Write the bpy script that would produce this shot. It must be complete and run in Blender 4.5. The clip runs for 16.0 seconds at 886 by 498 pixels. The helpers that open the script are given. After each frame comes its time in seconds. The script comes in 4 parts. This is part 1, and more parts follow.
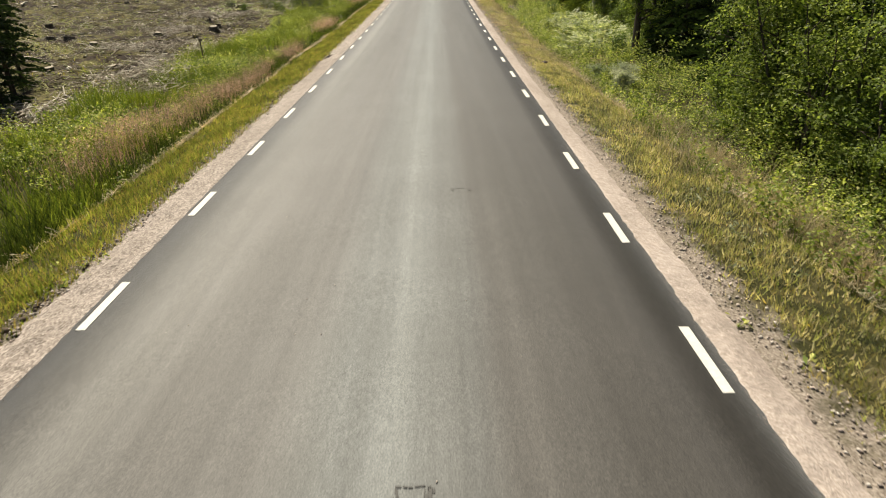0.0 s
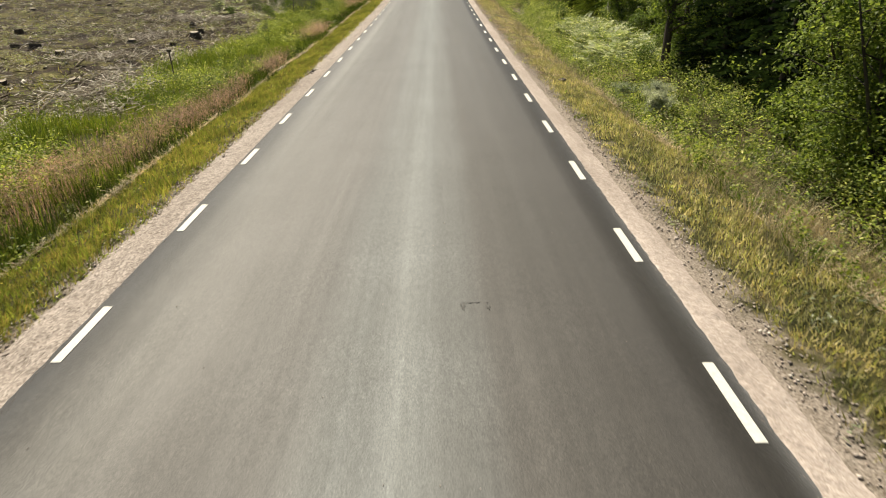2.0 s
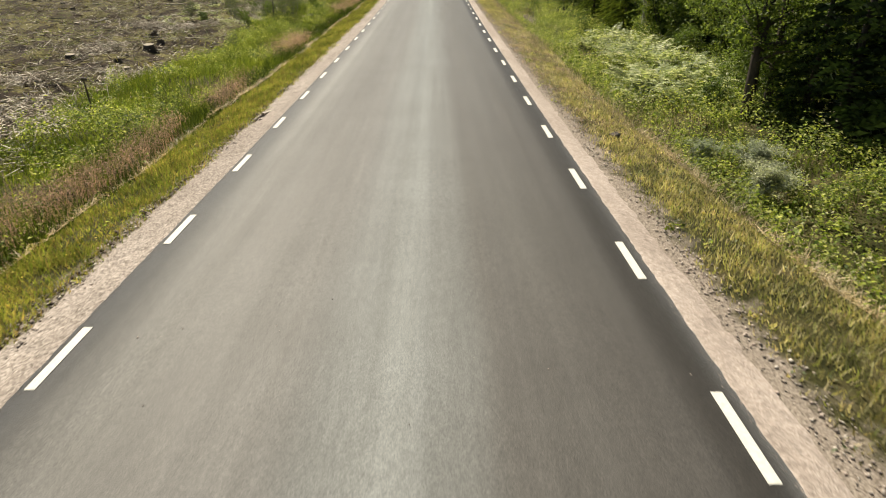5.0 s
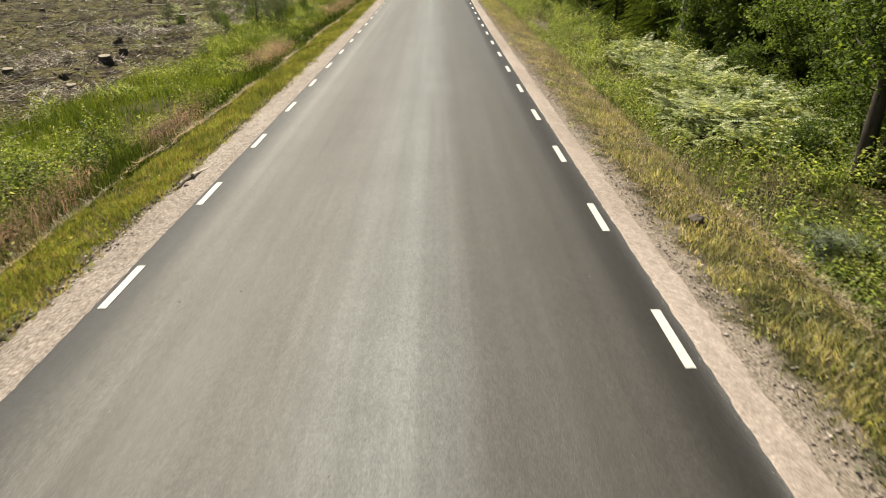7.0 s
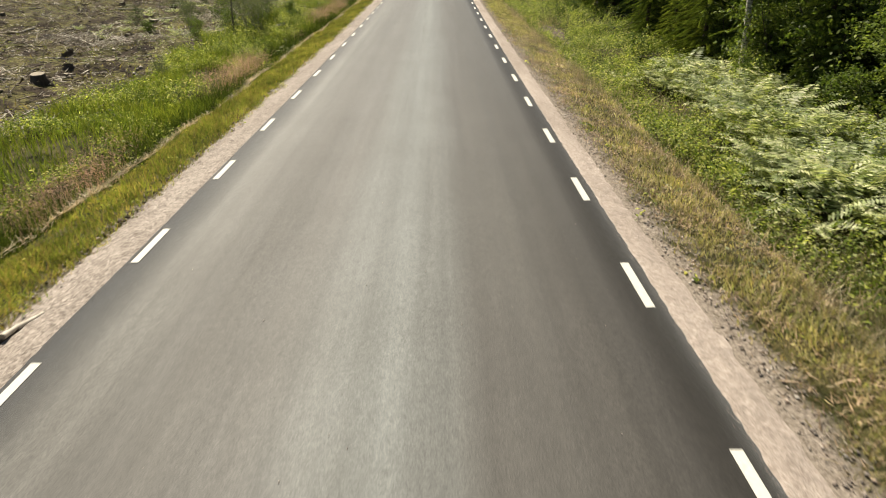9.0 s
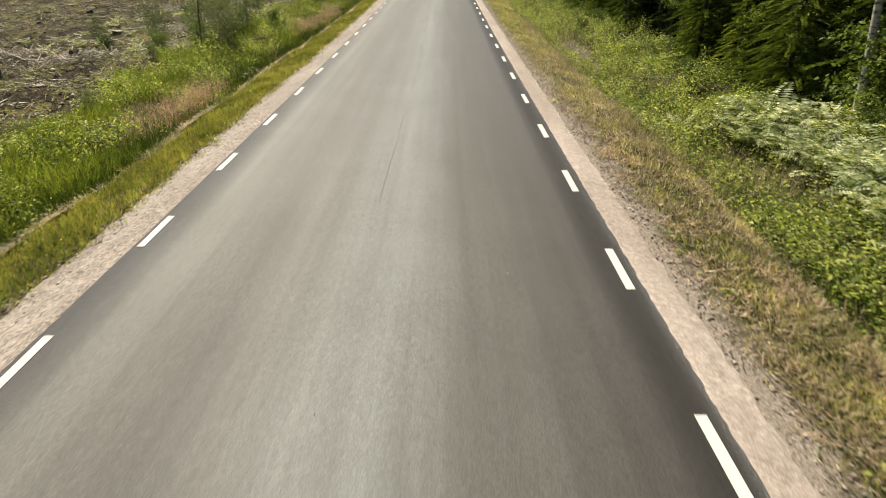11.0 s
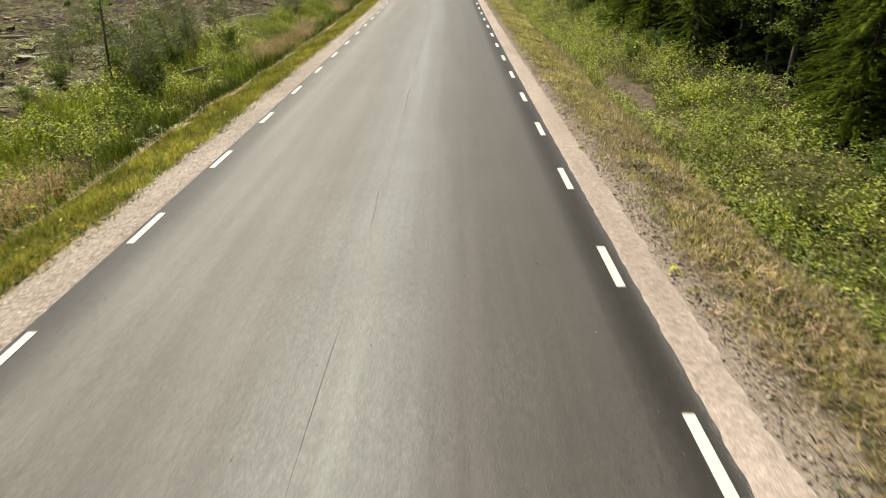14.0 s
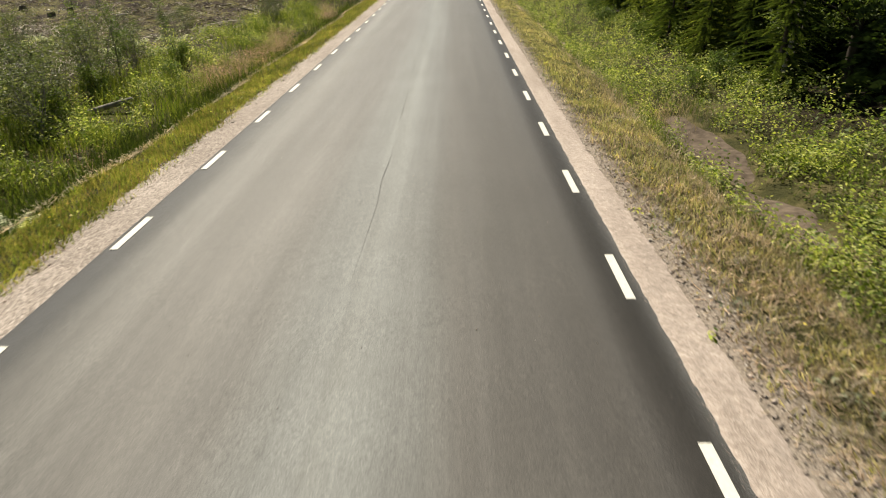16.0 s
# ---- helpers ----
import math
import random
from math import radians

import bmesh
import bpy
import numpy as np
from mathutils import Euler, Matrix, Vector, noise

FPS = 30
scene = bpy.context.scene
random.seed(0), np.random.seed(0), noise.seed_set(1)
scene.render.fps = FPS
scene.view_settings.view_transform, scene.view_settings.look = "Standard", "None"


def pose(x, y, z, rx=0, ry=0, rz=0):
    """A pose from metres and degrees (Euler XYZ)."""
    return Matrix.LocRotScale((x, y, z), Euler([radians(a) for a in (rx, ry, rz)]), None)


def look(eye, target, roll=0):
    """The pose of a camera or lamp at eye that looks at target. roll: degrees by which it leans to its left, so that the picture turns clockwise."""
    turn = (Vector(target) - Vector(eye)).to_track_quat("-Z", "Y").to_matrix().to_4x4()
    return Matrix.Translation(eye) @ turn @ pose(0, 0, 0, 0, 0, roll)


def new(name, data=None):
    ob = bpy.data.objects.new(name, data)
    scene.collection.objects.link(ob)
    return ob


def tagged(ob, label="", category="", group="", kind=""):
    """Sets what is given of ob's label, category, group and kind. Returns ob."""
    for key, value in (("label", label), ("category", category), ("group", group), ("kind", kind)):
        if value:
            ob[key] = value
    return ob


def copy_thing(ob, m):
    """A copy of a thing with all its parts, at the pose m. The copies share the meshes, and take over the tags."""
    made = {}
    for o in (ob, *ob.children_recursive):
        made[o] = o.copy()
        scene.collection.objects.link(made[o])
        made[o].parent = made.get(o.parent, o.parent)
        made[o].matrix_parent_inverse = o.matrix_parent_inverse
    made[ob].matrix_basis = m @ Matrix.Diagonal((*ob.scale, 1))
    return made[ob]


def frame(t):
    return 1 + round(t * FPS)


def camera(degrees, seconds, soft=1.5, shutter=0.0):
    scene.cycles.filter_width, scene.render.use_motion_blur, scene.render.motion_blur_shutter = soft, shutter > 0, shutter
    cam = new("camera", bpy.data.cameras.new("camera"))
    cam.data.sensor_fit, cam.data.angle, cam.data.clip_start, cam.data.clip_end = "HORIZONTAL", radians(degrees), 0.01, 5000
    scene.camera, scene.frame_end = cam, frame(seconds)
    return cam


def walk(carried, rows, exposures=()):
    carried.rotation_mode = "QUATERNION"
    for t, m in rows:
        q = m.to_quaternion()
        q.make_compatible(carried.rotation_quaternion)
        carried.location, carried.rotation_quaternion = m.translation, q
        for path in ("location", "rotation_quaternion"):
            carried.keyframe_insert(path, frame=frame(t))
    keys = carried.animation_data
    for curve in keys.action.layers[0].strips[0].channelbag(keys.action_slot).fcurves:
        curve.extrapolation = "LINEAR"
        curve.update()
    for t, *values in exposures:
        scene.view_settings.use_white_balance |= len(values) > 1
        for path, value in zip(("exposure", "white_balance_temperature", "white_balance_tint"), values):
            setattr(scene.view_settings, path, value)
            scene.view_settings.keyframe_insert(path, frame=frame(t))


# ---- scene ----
cam = camera(73.70, 16.0, 1.0, 0.4)
PATH = [
    (0.0, 0.000, 3.399, 3.377, 63.729, 1.010, -0.604),
    (0.5, -0.009, 4.199, 3.381, 63.718, 1.019, -0.625),
    (1.0, -0.022, 5.068, 3.386, 63.716, 1.021, -0.672),
    (1.5, -0.034, 5.914, 3.386, 63.719, 1.016, -0.690),
    (2.0, -0.028, 6.879, 3.391, 63.706, 1.016, -0.683),
    (2.5, -0.028, 7.861, 3.388, 63.708, 0.971, -0.705),
    (3.0, -0.033, 8.957, 3.392, 63.681, 0.981, -0.761),
    (3.5, -0.029, 9.977, 3.399, 63.662, 0.964, -0.791),
    (4.0, -0.011, 11.085, 3.403, 63.689, 0.939, -0.791),
    (6.5, 0.061, 16.591, 3.449, 63.422, 0.818, -0.605),
    (7.0, 0.087, 17.865, 3.447, 63.402, 0.808, -0.575),
    (7.5, 0.106, 19.044, 3.434, 63.389, 0.798, -0.557),
    (8.0, 0.116, 20.326, 3.418, 63.365, 0.802, -0.522),
    (8.5, 0.136, 21.557, 3.401, 63.344, 0.827, -0.491),
    (9.0, 0.167, 22.908, 3.402, 63.310, 0.832, -0.447),
    (11.5, 0.377, 29.948, 3.379, 63.630, 0.807, 0.133),
    (12.0, 0.436, 31.377, 3.395, 63.675, 0.950, 0.214),
    (12.5, 0.464, 32.777, 3.381, 63.748, 0.978, 0.243),
    (13.0, 0.514, 34.387, 3.355, 63.832, 0.930, 0.327),
    (13.5, 0.506, 35.891, 3.326, 63.902, 0.863, 0.427),
    (14.0, 0.491, 37.547, 3.335, 63.911, 0.809, 0.443),
    (14.5, 0.495, 39.117, 3.345, 63.880, 0.745, 0.494),
    (15.0, 0.487, 40.697, 3.340, 63.853, 0.745, 0.543),
    (15.5, 0.514, 42.388, 3.327, 63.844, 0.776, 0.652),
    (16.0, 0.538, 43.926, 3.324, 63.842, 0.784, 0.762),
]
walk(cam, [(t, pose(x, y, z, rx, ry, rz)) for t, x, y, z, rx, ry, rz in PATH], [(0.0, 0.8, 7400, 7), (16.0, 0.8, 7400, 7)])

# ---- world, sun and exposure ----
SUN_EL, SUN_AZ = 50.0, -26.0          # height, and turn from straight ahead (minus: towards the left)
world = bpy.data.worlds.new("sky")
scene.world = world
world.use_nodes = True
wn = world.node_tree
sky = wn.nodes.new("ShaderNodeTexSky")
sky.sky_type, sky.sun_disc = "NISHITA", False
sky.sun_elevation, sky.sun_rotation = radians(SUN_EL), radians(SUN_AZ)
wn.links.new(sky.outputs[0], wn.nodes["Background"].inputs[0])
wn.nodes["Background"].inputs[1].default_value = 0.037
lamp = bpy.data.lights.new("sun", "SUN")
lamp.energy, lamp.angle, lamp.color = 5.0, radians(0.6), (1.0, 0.955, 0.88)
sun = new("sun", lamp)
ce, se, sa, ca = math.cos(radians(SUN_EL)), math.sin(radians(SUN_EL)), math.sin(radians(SUN_AZ)), math.cos(radians(SUN_AZ))
sun.matrix_world = look((sa * ce * 60, ca * ce * 60, se * 60), (0, 0, 0))

rng = np.random.default_rng(7)


# ---- materials ----
class Mat:
    """A node material with short ways to add nodes."""

    def __init__(self, name):
        self.m = bpy.data.materials.new(name)
        self.m.use_nodes = True
        self.t = self.m.node_tree
        self.b = self.t.nodes["Principled BSDF"]
        self.out = self.t.nodes["Material Output"]

    def node(self, kind, **values):
        n = self.t.nodes.new(kind)
        for k, v in values.items():
            n.inputs[k.replace("_", " ")].default_value = v
        return n

    def link(self, a, b):
        self.t.links.new(a, b)

    def coords(self, scale=(1, 1, 1)):
        c = self.node("ShaderNodeTexCoord")
        mp = self.node("ShaderNodeMapping")
        mp.inputs["Scale"].default_value = scale
        self.link(c.outputs["Object"], mp.inputs["Vector"])
        return mp.outputs[0]

    def noise(self, scale, detail=4, stretch=(1, 1, 1), rough=0.55):
        n = self.node("ShaderNodeTexNoise", Scale=scale, Detail=detail, Roughness=rough)
        self.link(self.coords(stretch), n.inputs["Vector"])
        return n.outputs["Fac"]

    def ramp(self, fac, *stops, smooth=False):
        r = self.node("ShaderNodeValToRGB")
        if smooth:
            r.color_ramp.interpolation = "EASE"
        e = r.color_ramp.elements
        while len(e) < len(stops):
            e.new(0.5)
        for q, (p, c) in zip(e, stops):
            q.position = p
            q.color = (*c, 1) if len(c) == 3 else c
        self.link(fac, r.inputs[0])
        return r.outputs[0]

    def mix(self, fac, a, b, blend="MIX"):
        n = self.t.nodes.new("ShaderNodeMix")
        n.data_type, n.blend_type = "RGBA", blend
        for s, v in ((n.inputs[0], fac), (n.inputs[6], a), (n.inputs[7], b)):
            if isinstance(v, (int, float)):
                s.default_value = v
            elif isinstance(v, tuple):
                s.default_value = (*v, 1)
            else:
                self.link(v, s)
        return n.outputs[2]

    def maths(self, op, a, b=0.0, clamp=False):
        n = self.t.nodes.new("ShaderNodeMath")
        n.operation, n.use_clamp = op, clamp
        for s, v in zip(n.inputs, (a, b)):
            if isinstance(v, (int, float)):
                s.default_value = v
            else:
                self.link(v, s)
        return n.outputs[0]

    def axis(self, which):
        s = self.node("ShaderNodeSeparateXYZ")
        self.link(self.coords(), s.inputs[0])
        return s.outputs[which]

    def bump(self, height, strength, distance):
        n = self.node("ShaderNodeBump", Strength=strength, Distance=distance)
        self.link(height, n.inputs["Height"])
        self.link(n.outputs[0], self.b.inputs["Normal"])

    def done(self, colour, rough=0.9, spec=0.3):
        if isinstance(colour, tuple):
            self.b.inputs["Base Color"].default_value = (*colour, 1)
        else:
            self.link(colour, self.b.inputs["Base Color"])
        if isinstance(rough, (int, float)):
            self.b.inputs["Roughness"].default_value = rough
        else:
            self.link(rough, self.b.inputs["Roughness"])
        self.b.inputs["Specular IOR Level"].default_value = spec
        return self.m


def leaf_mat(name, *colours, through_light=0.45, rough=0.55, spec=0.25, patch=0.6, glow=(1.25, 1.28, 0.8)):
    """Leaves and blades: a colour each, patches of tone, light that shines through."""
    k = Mat(name)
    g = k.node("ShaderNodeNewGeometry")
    n = len(colours)
    c = k.ramp(g.outputs["Random Per Island"], *[(i / max(n - 1, 1), q) for i, q in enumerate(colours)])
    tone = k.ramp(k.noise(patch, 3), (0.3, (0.55, 0.58, 0.7)), (0.7, (1.38, 1.26, 1.5)))
    c = k.mix(1.0, c, tone, "MULTIPLY")
    c = k.mix(1.0, c, k.ramp(k.noise(patch * 7, 4, rough=0.65), (0.32, (0.32, 0.35, 0.34)), (0.68, (1.75, 1.7, 1.62))), "MULTIPLY")
    oi = k.node("ShaderNodeObjectInfo")
    c = k.mix(1.0, c, k.ramp(oi.outputs["Random"], (0.0, (0.72, 0.78, 0.8)), (1.0, (1.25, 1.2, 1.1))), "MULTIPLY")
    k.done(c, rough, spec)
    tr = k.node("ShaderNodeBsdfTranslucent")
    bright = k.mix(1.0, c, glow, "MULTIPLY")
    k.link(bright, tr.inputs[0])
    mx = k.node("ShaderNodeMixShader", Fac=through_light)
    k.link(k.b.outputs[0], mx.inputs[1])
    k.link(tr.outputs[0], mx.inputs[2])
    k.link(mx.outputs[0], k.out.inputs[0])
    return k.m


def asphalt_mat():
    k = Mat("asphalt")
    x = k.axis(0)
    warp = k.maths("MULTIPLY", k.maths("SUBTRACT", k.noise(0.12, 2), 0.5), 0.5)
    u = k.maths("DIVIDE", k.maths("ADD", k.maths("ADD", x, warp), 4.0), 7.0)

    def at(v):
        return (v + 4.0) / 7.0
    # worn streak and tracks, plus light falling off to the right, put into tone
    tone = k.ramp(u, (at(-3.9), (0.05096, 0.05005, 0.04823)), (at(-3.0), (0.08554, 0.08372, 0.07917)), (at(-2.2), (0.07007, 0.06734, 0.0637)),
                  (at(-1.5), (0.08008, 0.07826, 0.07553)), (at(-0.8), (0.1037, 0.1101, 0.1092)), (at(-0.35), (0.1201, 0.1292, 0.1283)), (at(0.12), (0.08645, 0.09009, 0.08827)),
                  (at(0.6), (0.05278, 0.05005, 0.04641)), (at(1.0), (0.04914, 0.04641, 0.04277)), (at(1.6), (0.038, 0.0353, 0.0325)), (at(2.1), (0.0315, 0.0293, 0.0275)),
                  (at(2.6), (0.0285, 0.0267, 0.025)), smooth=True)
    streak = k.ramp(k.noise(2.2, 4, (1, 0.02, 1), 0.65), (0.3, (0.84, 0.84, 0.845)), (0.7, (1.15, 1.15, 1.145)))
    c = k.mix(1.0, tone, streak, "MULTIPLY")
    track = k.ramp(k.noise(4.5, 2, (1, 0.006, 1), 0.5), (0.36, (0.93, 0.925, 0.92)), (0.64, (1.07, 1.07, 1.075)))
    c = k.mix(1.0, c, track, "MULTIPLY")
    fine = k.ramp(k.noise(9.0, 3, (1, 0.03, 1)), (0.3, (0.93, 0.93, 0.93)), (0.7, (1.07, 1.07, 1.07)))
    c = k.mix(1.0, c, fine, "MULTIPLY")
    blotch = k.ramp(k.noise(0.7, 4), (0.3, (0.9, 0.89, 0.88)), (0.7, (1.08, 1.08, 1.08)))
    c = k.mix(1.0, c, blotch, "MULTIPLY")
    mid = k.ramp(k.noise(22, 4, (1, 0.35, 1), 0.7), (0.34, (0.86, 0.86, 0.86)), (0.66, (1.15, 1.15, 1.15)))
    c = k.mix(1.0, c, mid, "MULTIPLY")
    grain = k.noise(70, 3, rough=0.7)
    c = k.mix(1.0, c, k.ramp(grain, (0.33, (0.62, 0.62, 0.62)), (0.5, (1, 1, 1)), (0.68, (1.5, 1.48, 1.44))), "MULTIPLY")
    k.bump(grain, 0.55, 0.006)
    k.b.inputs["Sheen Weight"].default_value = 0.32
    k.b.inputs["Sheen Roughness"].default_value = 0.25
    k.b.inputs["Sheen Tint"].default_value = (0.95, 0.97, 1.0, 1)
    return k.done(c, k.ramp(k.noise(1.1, 3, (1, 0.05, 1)), (0.3, (0.58,) * 3), (0.7, (0.7,) * 3)), 0.4)


def gravel_mat(name, a, b, c, lump=55):
    k = Mat(name)
    v = k.node("ShaderNodeTexVoronoi", Scale=lump)
    k.link(k.coords(), v.inputs["Vector"])
    stone = k.ramp(v.outputs["Color"], (0.1, a), (0.5, b), (0.9, c))
    dirt = k.ramp(k.noise(1.3, 5, (1, 0.25, 1)), (0.35, (0.86, 0.83, 0.81)), (0.65, (1.1, 1.08, 1.07)))
    col = k.mix(1.0, stone, dirt, "MULTIPLY")
    col = k.mix(1.0, col, k.ramp(k.noise(14, 4), (0.3, (0.8, 0.8, 0.8)), (0.7, (1.2, 1.2, 1.2))), "MULTIPLY")
    k.bump(v.outputs["Distance"], 0.6, 0.012)
    return k.done(col, 0.93, 0.15)


def ground_mat():
    k = Mat("ground")
    warp = k.maths("MULTIPLY", k.maths("SUBTRACT", k.noise(0.35, 4), 0.5), 4.0)
    u = k.maths("DIVIDE", k.maths("ADD", k.maths("ADD", k.axis(0), warp), 20.0), 40.0)
    big = k.noise(1.6, 6, rough=0.65)
    grass = k.ramp(big, (0.3, (0.018, 0.021, 0.008)), (0.5, (0.05, 0.048, 0.018)), (0.7, (0.12, 0.098, 0.05)))
    slash = k.ramp(k.noise(0.55, 6, rough=0.7), (0.3, (0.009, 0.007, 0.005)), (0.42, (0.022, 0.016, 0.012)), (0.53, (0.048, 0.036, 0.026)), (0.6, (0.05, 0.052, 0.018)), (0.75, (0.09, 0.095, 0.032)))
    moss = k.ramp(k.noise(0.9, 5, rough=0.7), (0.47, (0, 0, 0)), (0.57, (0.8, 0.8, 0.8)))
    slash = k.mix(moss, slash, k.ramp(k.noise(7, 4), (0.35, (0.06, 0.058, 0.018)), (0.65, (0.2, 0.185, 0.08))))
    slash = k.mix(1.0, slash, k.ramp(k.noise(9, 5, rough=0.7), (0.35, (0.5, 0.48, 0.46)), (0.65, (1.5, 1.45, 1.4))), "MULTIPLY")
    # forest floor, its colour darkened to stand for the shade of the trees
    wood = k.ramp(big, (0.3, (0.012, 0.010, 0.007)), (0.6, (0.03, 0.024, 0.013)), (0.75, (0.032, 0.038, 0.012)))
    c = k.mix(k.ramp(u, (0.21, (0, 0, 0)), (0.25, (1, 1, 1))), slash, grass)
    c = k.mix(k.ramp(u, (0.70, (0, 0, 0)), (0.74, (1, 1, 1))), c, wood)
    # stony strips beside the road
    off = k.maths("ABSOLUTE", k.maths("ADD", k.axis(0), 0.64))
    edge = k.maths("ADD", off, k.maths("MULTIPLY", k.maths("SUBTRACT", k.noise(2.4, 4), 0.5), 1.4))
    wide = k.ramp(k.maths("DIVIDE", k.axis(1), 100.0), (0.34, (0, 0, 0)), (0.41, (1, 1, 1)), (0.5, (1, 1, 1)), (0.57, (0, 0, 0)))
    wide = k.maths("MULTIPLY", wide, k.maths("GREATER_THAN", k.axis(0), 0.0))
    edge = k.maths("SUBTRACT", edge, k.maths("MULTIPLY", wide, 0.3))
    grit = k.ramp(k.noise(38, 3, rough=0.7), (0.32, (0.12, 0.098, 0.078)), (0.5, (0.25, 0.21, 0.175)), (0.7, (0.4, 0.35, 0.305)))
    c = k.mix(k.ramp(k.maths("DIVIDE", edge, 10.0), (0.378, (1, 1, 1)), (0.415, (0, 0, 0))), c, grit)
    k.bump(k.noise(11, 6, rough=0.7), 0.8, 0.06)
    return k.done(c, 0.95, 0.1)


def bark_mat(name, a, b, scale=6, stretch=(1, 1, 0.25)):
    k = Mat(name)
    f = k.noise(scale, 6, stretch, 0.7)
    k.bump(f, 0.8, 0.02)
    return k.done(k.ramp(f, (0.35, a), (0.65, b)), 0.9, 0.15)


def birch_mat():
    k = Mat("birch_bark")
    f = k.noise(5, 5, (1, 1, 3.5), 0.7)
    c = k.ramp(f, (0.36, (0.03, 0.028, 0.025)), (0.44, (0.35, 0.33, 0.29)), (0.7, (0.55, 0.52, 0.47)))
    return k.done(c, 0.75, 0.2)


def dead_wood_mat(name, *cols):
    k = Mat(name)
    g = k.node("ShaderNodeNewGeometry")
    c = k.ramp(g.outputs["Random Per Island"], *[(i / (len(cols) - 1), q) for i, q in enumerate(cols)])
    c = k.mix(1.0, c, k.ramp(k.noise(12, 4), (0.3, (0.7, 0.7, 0.7)), (0.7, (1.25, 1.25, 1.25))), "MULTIPLY")
    return k.done(c, 0.85, 0.15)


def plain_mat(name, a, b, scale, rough=0.8, spec=0.2):
    k = Mat(name)
    return k.done(k.ramp(k.noise(scale, 5), (0.3, a), (0.7, b)), rough, spec)


ASPHALT = asphalt_mat()
PAINT = plain_mat("road_paint", (0.47, 0.46, 0.42), (0.6, 0.59, 0.545), 25, 0.7)
TAR = plain_mat("tyre_smear", (0.065, 0.064, 0.061), (0.11, 0.108, 0.104), 18, 0.8)
SEAM = plain_mat("seam_filler", (0.08, 0.082, 0.08), (0.15, 0.155, 0.153), 5, 0.8)
PINK = gravel_mat("pink_gravel", (0.28, 0.236, 0.21), (0.36, 0.312, 0.281), (0.45, 0.4, 0.367), 75)
TAN = gravel_mat("tan_gravel", (0.15, 0.128, 0.112), (0.275, 0.242, 0.218), (0.4, 0.362, 0.33), 48)
STONE = dead_wood_mat("loose_stones", (0.2, 0.175, 0.155), (0.34, 0.295, 0.26), (0.43, 0.35, 0.305), (0.55, 0.51, 0.46))
GROUND = ground_mat()
VERGE = leaf_mat("verge_grass", (0.1, 0.155, 0.028), (0.17, 0.22, 0.042), (0.26, 0.275, 0.075), (0.26, 0.2, 0.085), (0.13, 0.19, 0.038), patch=0.7, glow=(1.2, 1.2, 0.75))
DRYVERGE = leaf_mat("dry_verge_grass", (0.26, 0.305, 0.085), (0.39, 0.375, 0.16), (0.6, 0.56, 0.37), (0.24, 0.31, 0.075), (0.34, 0.28, 0.14), (0.42, 0.42, 0.16), patch=0.8, glow=(1.15, 1.15, 0.8))
STRAW = leaf_mat("dry_straw", (0.44, 0.37, 0.2), (0.56, 0.5, 0.32), (0.36, 0.29, 0.14), through_light=0.3, glow=(1.1, 1.05, 0.85))
THATCH = leaf_mat("withered_thatch", (0.16, 0.115, 0.065), (0.3, 0.23, 0.14), (0.42, 0.345, 0.23), (0.2, 0.19, 0.075), (0.1, 0.07, 0.042), through_light=0.2, patch=0.9, glow=(1.0, 1.0, 0.9))
RUST = leaf_mat("rusty_grass_heads", (0.42, 0.29, 0.195), (0.52, 0.38, 0.265), (0.38, 0.28, 0.165), through_light=0.4, glow=(1.1, 1.0, 0.9))
GREEN = leaf_mat("green_grass", (0.07, 0.12, 0.018), (0.13, 0.185, 0.026), (0.2, 0.23, 0.04), (0.1, 0.15, 0.032), through_light=0.38)
# darker green than the other grass: the ditch's shade put into the colour
SHADEGRASS = leaf_mat("ditch_grass_shade_tone", (0.022, 0.042, 0.010), (0.048, 0.078, 0.015), (0.09, 0.12, 0.024), through_light=0.25)
HERB = leaf_mat("herb_leaves", (0.06, 0.11, 0.018), (0.22, 0.305, 0.045), (0.48, 0.52, 0.115), (0.12, 0.18, 0.042), (0.62, 0.62, 0.22), rough=0.6, spec=0.2)
PALEHERB = leaf_mat("pale_herb_leaves", (0.2, 0.24, 0.12), (0.29, 0.32, 0.18), (0.38, 0.4, 0.25))
SILVER = leaf_mat("silvery_leaves", (0.3, 0.34, 0.23), (0.42, 0.46, 0.33), (0.5, 0.53, 0.41), patch=0.5)
YELLOW = leaf_mat("yellow_flowers", (0.55, 0.43, 0.03), (0.6, 0.5, 0.06), through_light=0.3)
FERN = leaf_mat("fern_fronds", (0.15, 0.21, 0.065), (0.3, 0.36, 0.15), (0.43, 0.48, 0.25), (0.54, 0.57, 0.35), rough=0.6, spec=0.2, patch=1.1, through_light=0.32)
# one alder leaf colour twice: forest shade, then sunlight, put into the tone
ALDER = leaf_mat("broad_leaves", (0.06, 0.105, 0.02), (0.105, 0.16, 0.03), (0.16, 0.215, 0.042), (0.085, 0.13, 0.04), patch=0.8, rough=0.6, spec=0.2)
LITALDER = leaf_mat("alder_leaves_lit_tone", (0.06, 0.1, 0.02), (0.15, 0.215, 0.04), (0.28, 0.34, 0.075), (0.11, 0.16, 0.045), patch=0.8, rough=0.6, spec=0.2)
WILLOW = leaf_mat("willow_leaves", (0.075, 0.105, 0.035), (0.11, 0.14, 0.055), (0.15, 0.17, 0.08), patch=0.8)
BIRCHLEAF = leaf_mat("birch_leaves", (0.07, 0.125, 0.02), (0.11, 0.165, 0.03), (0.15, 0.2, 0.045))
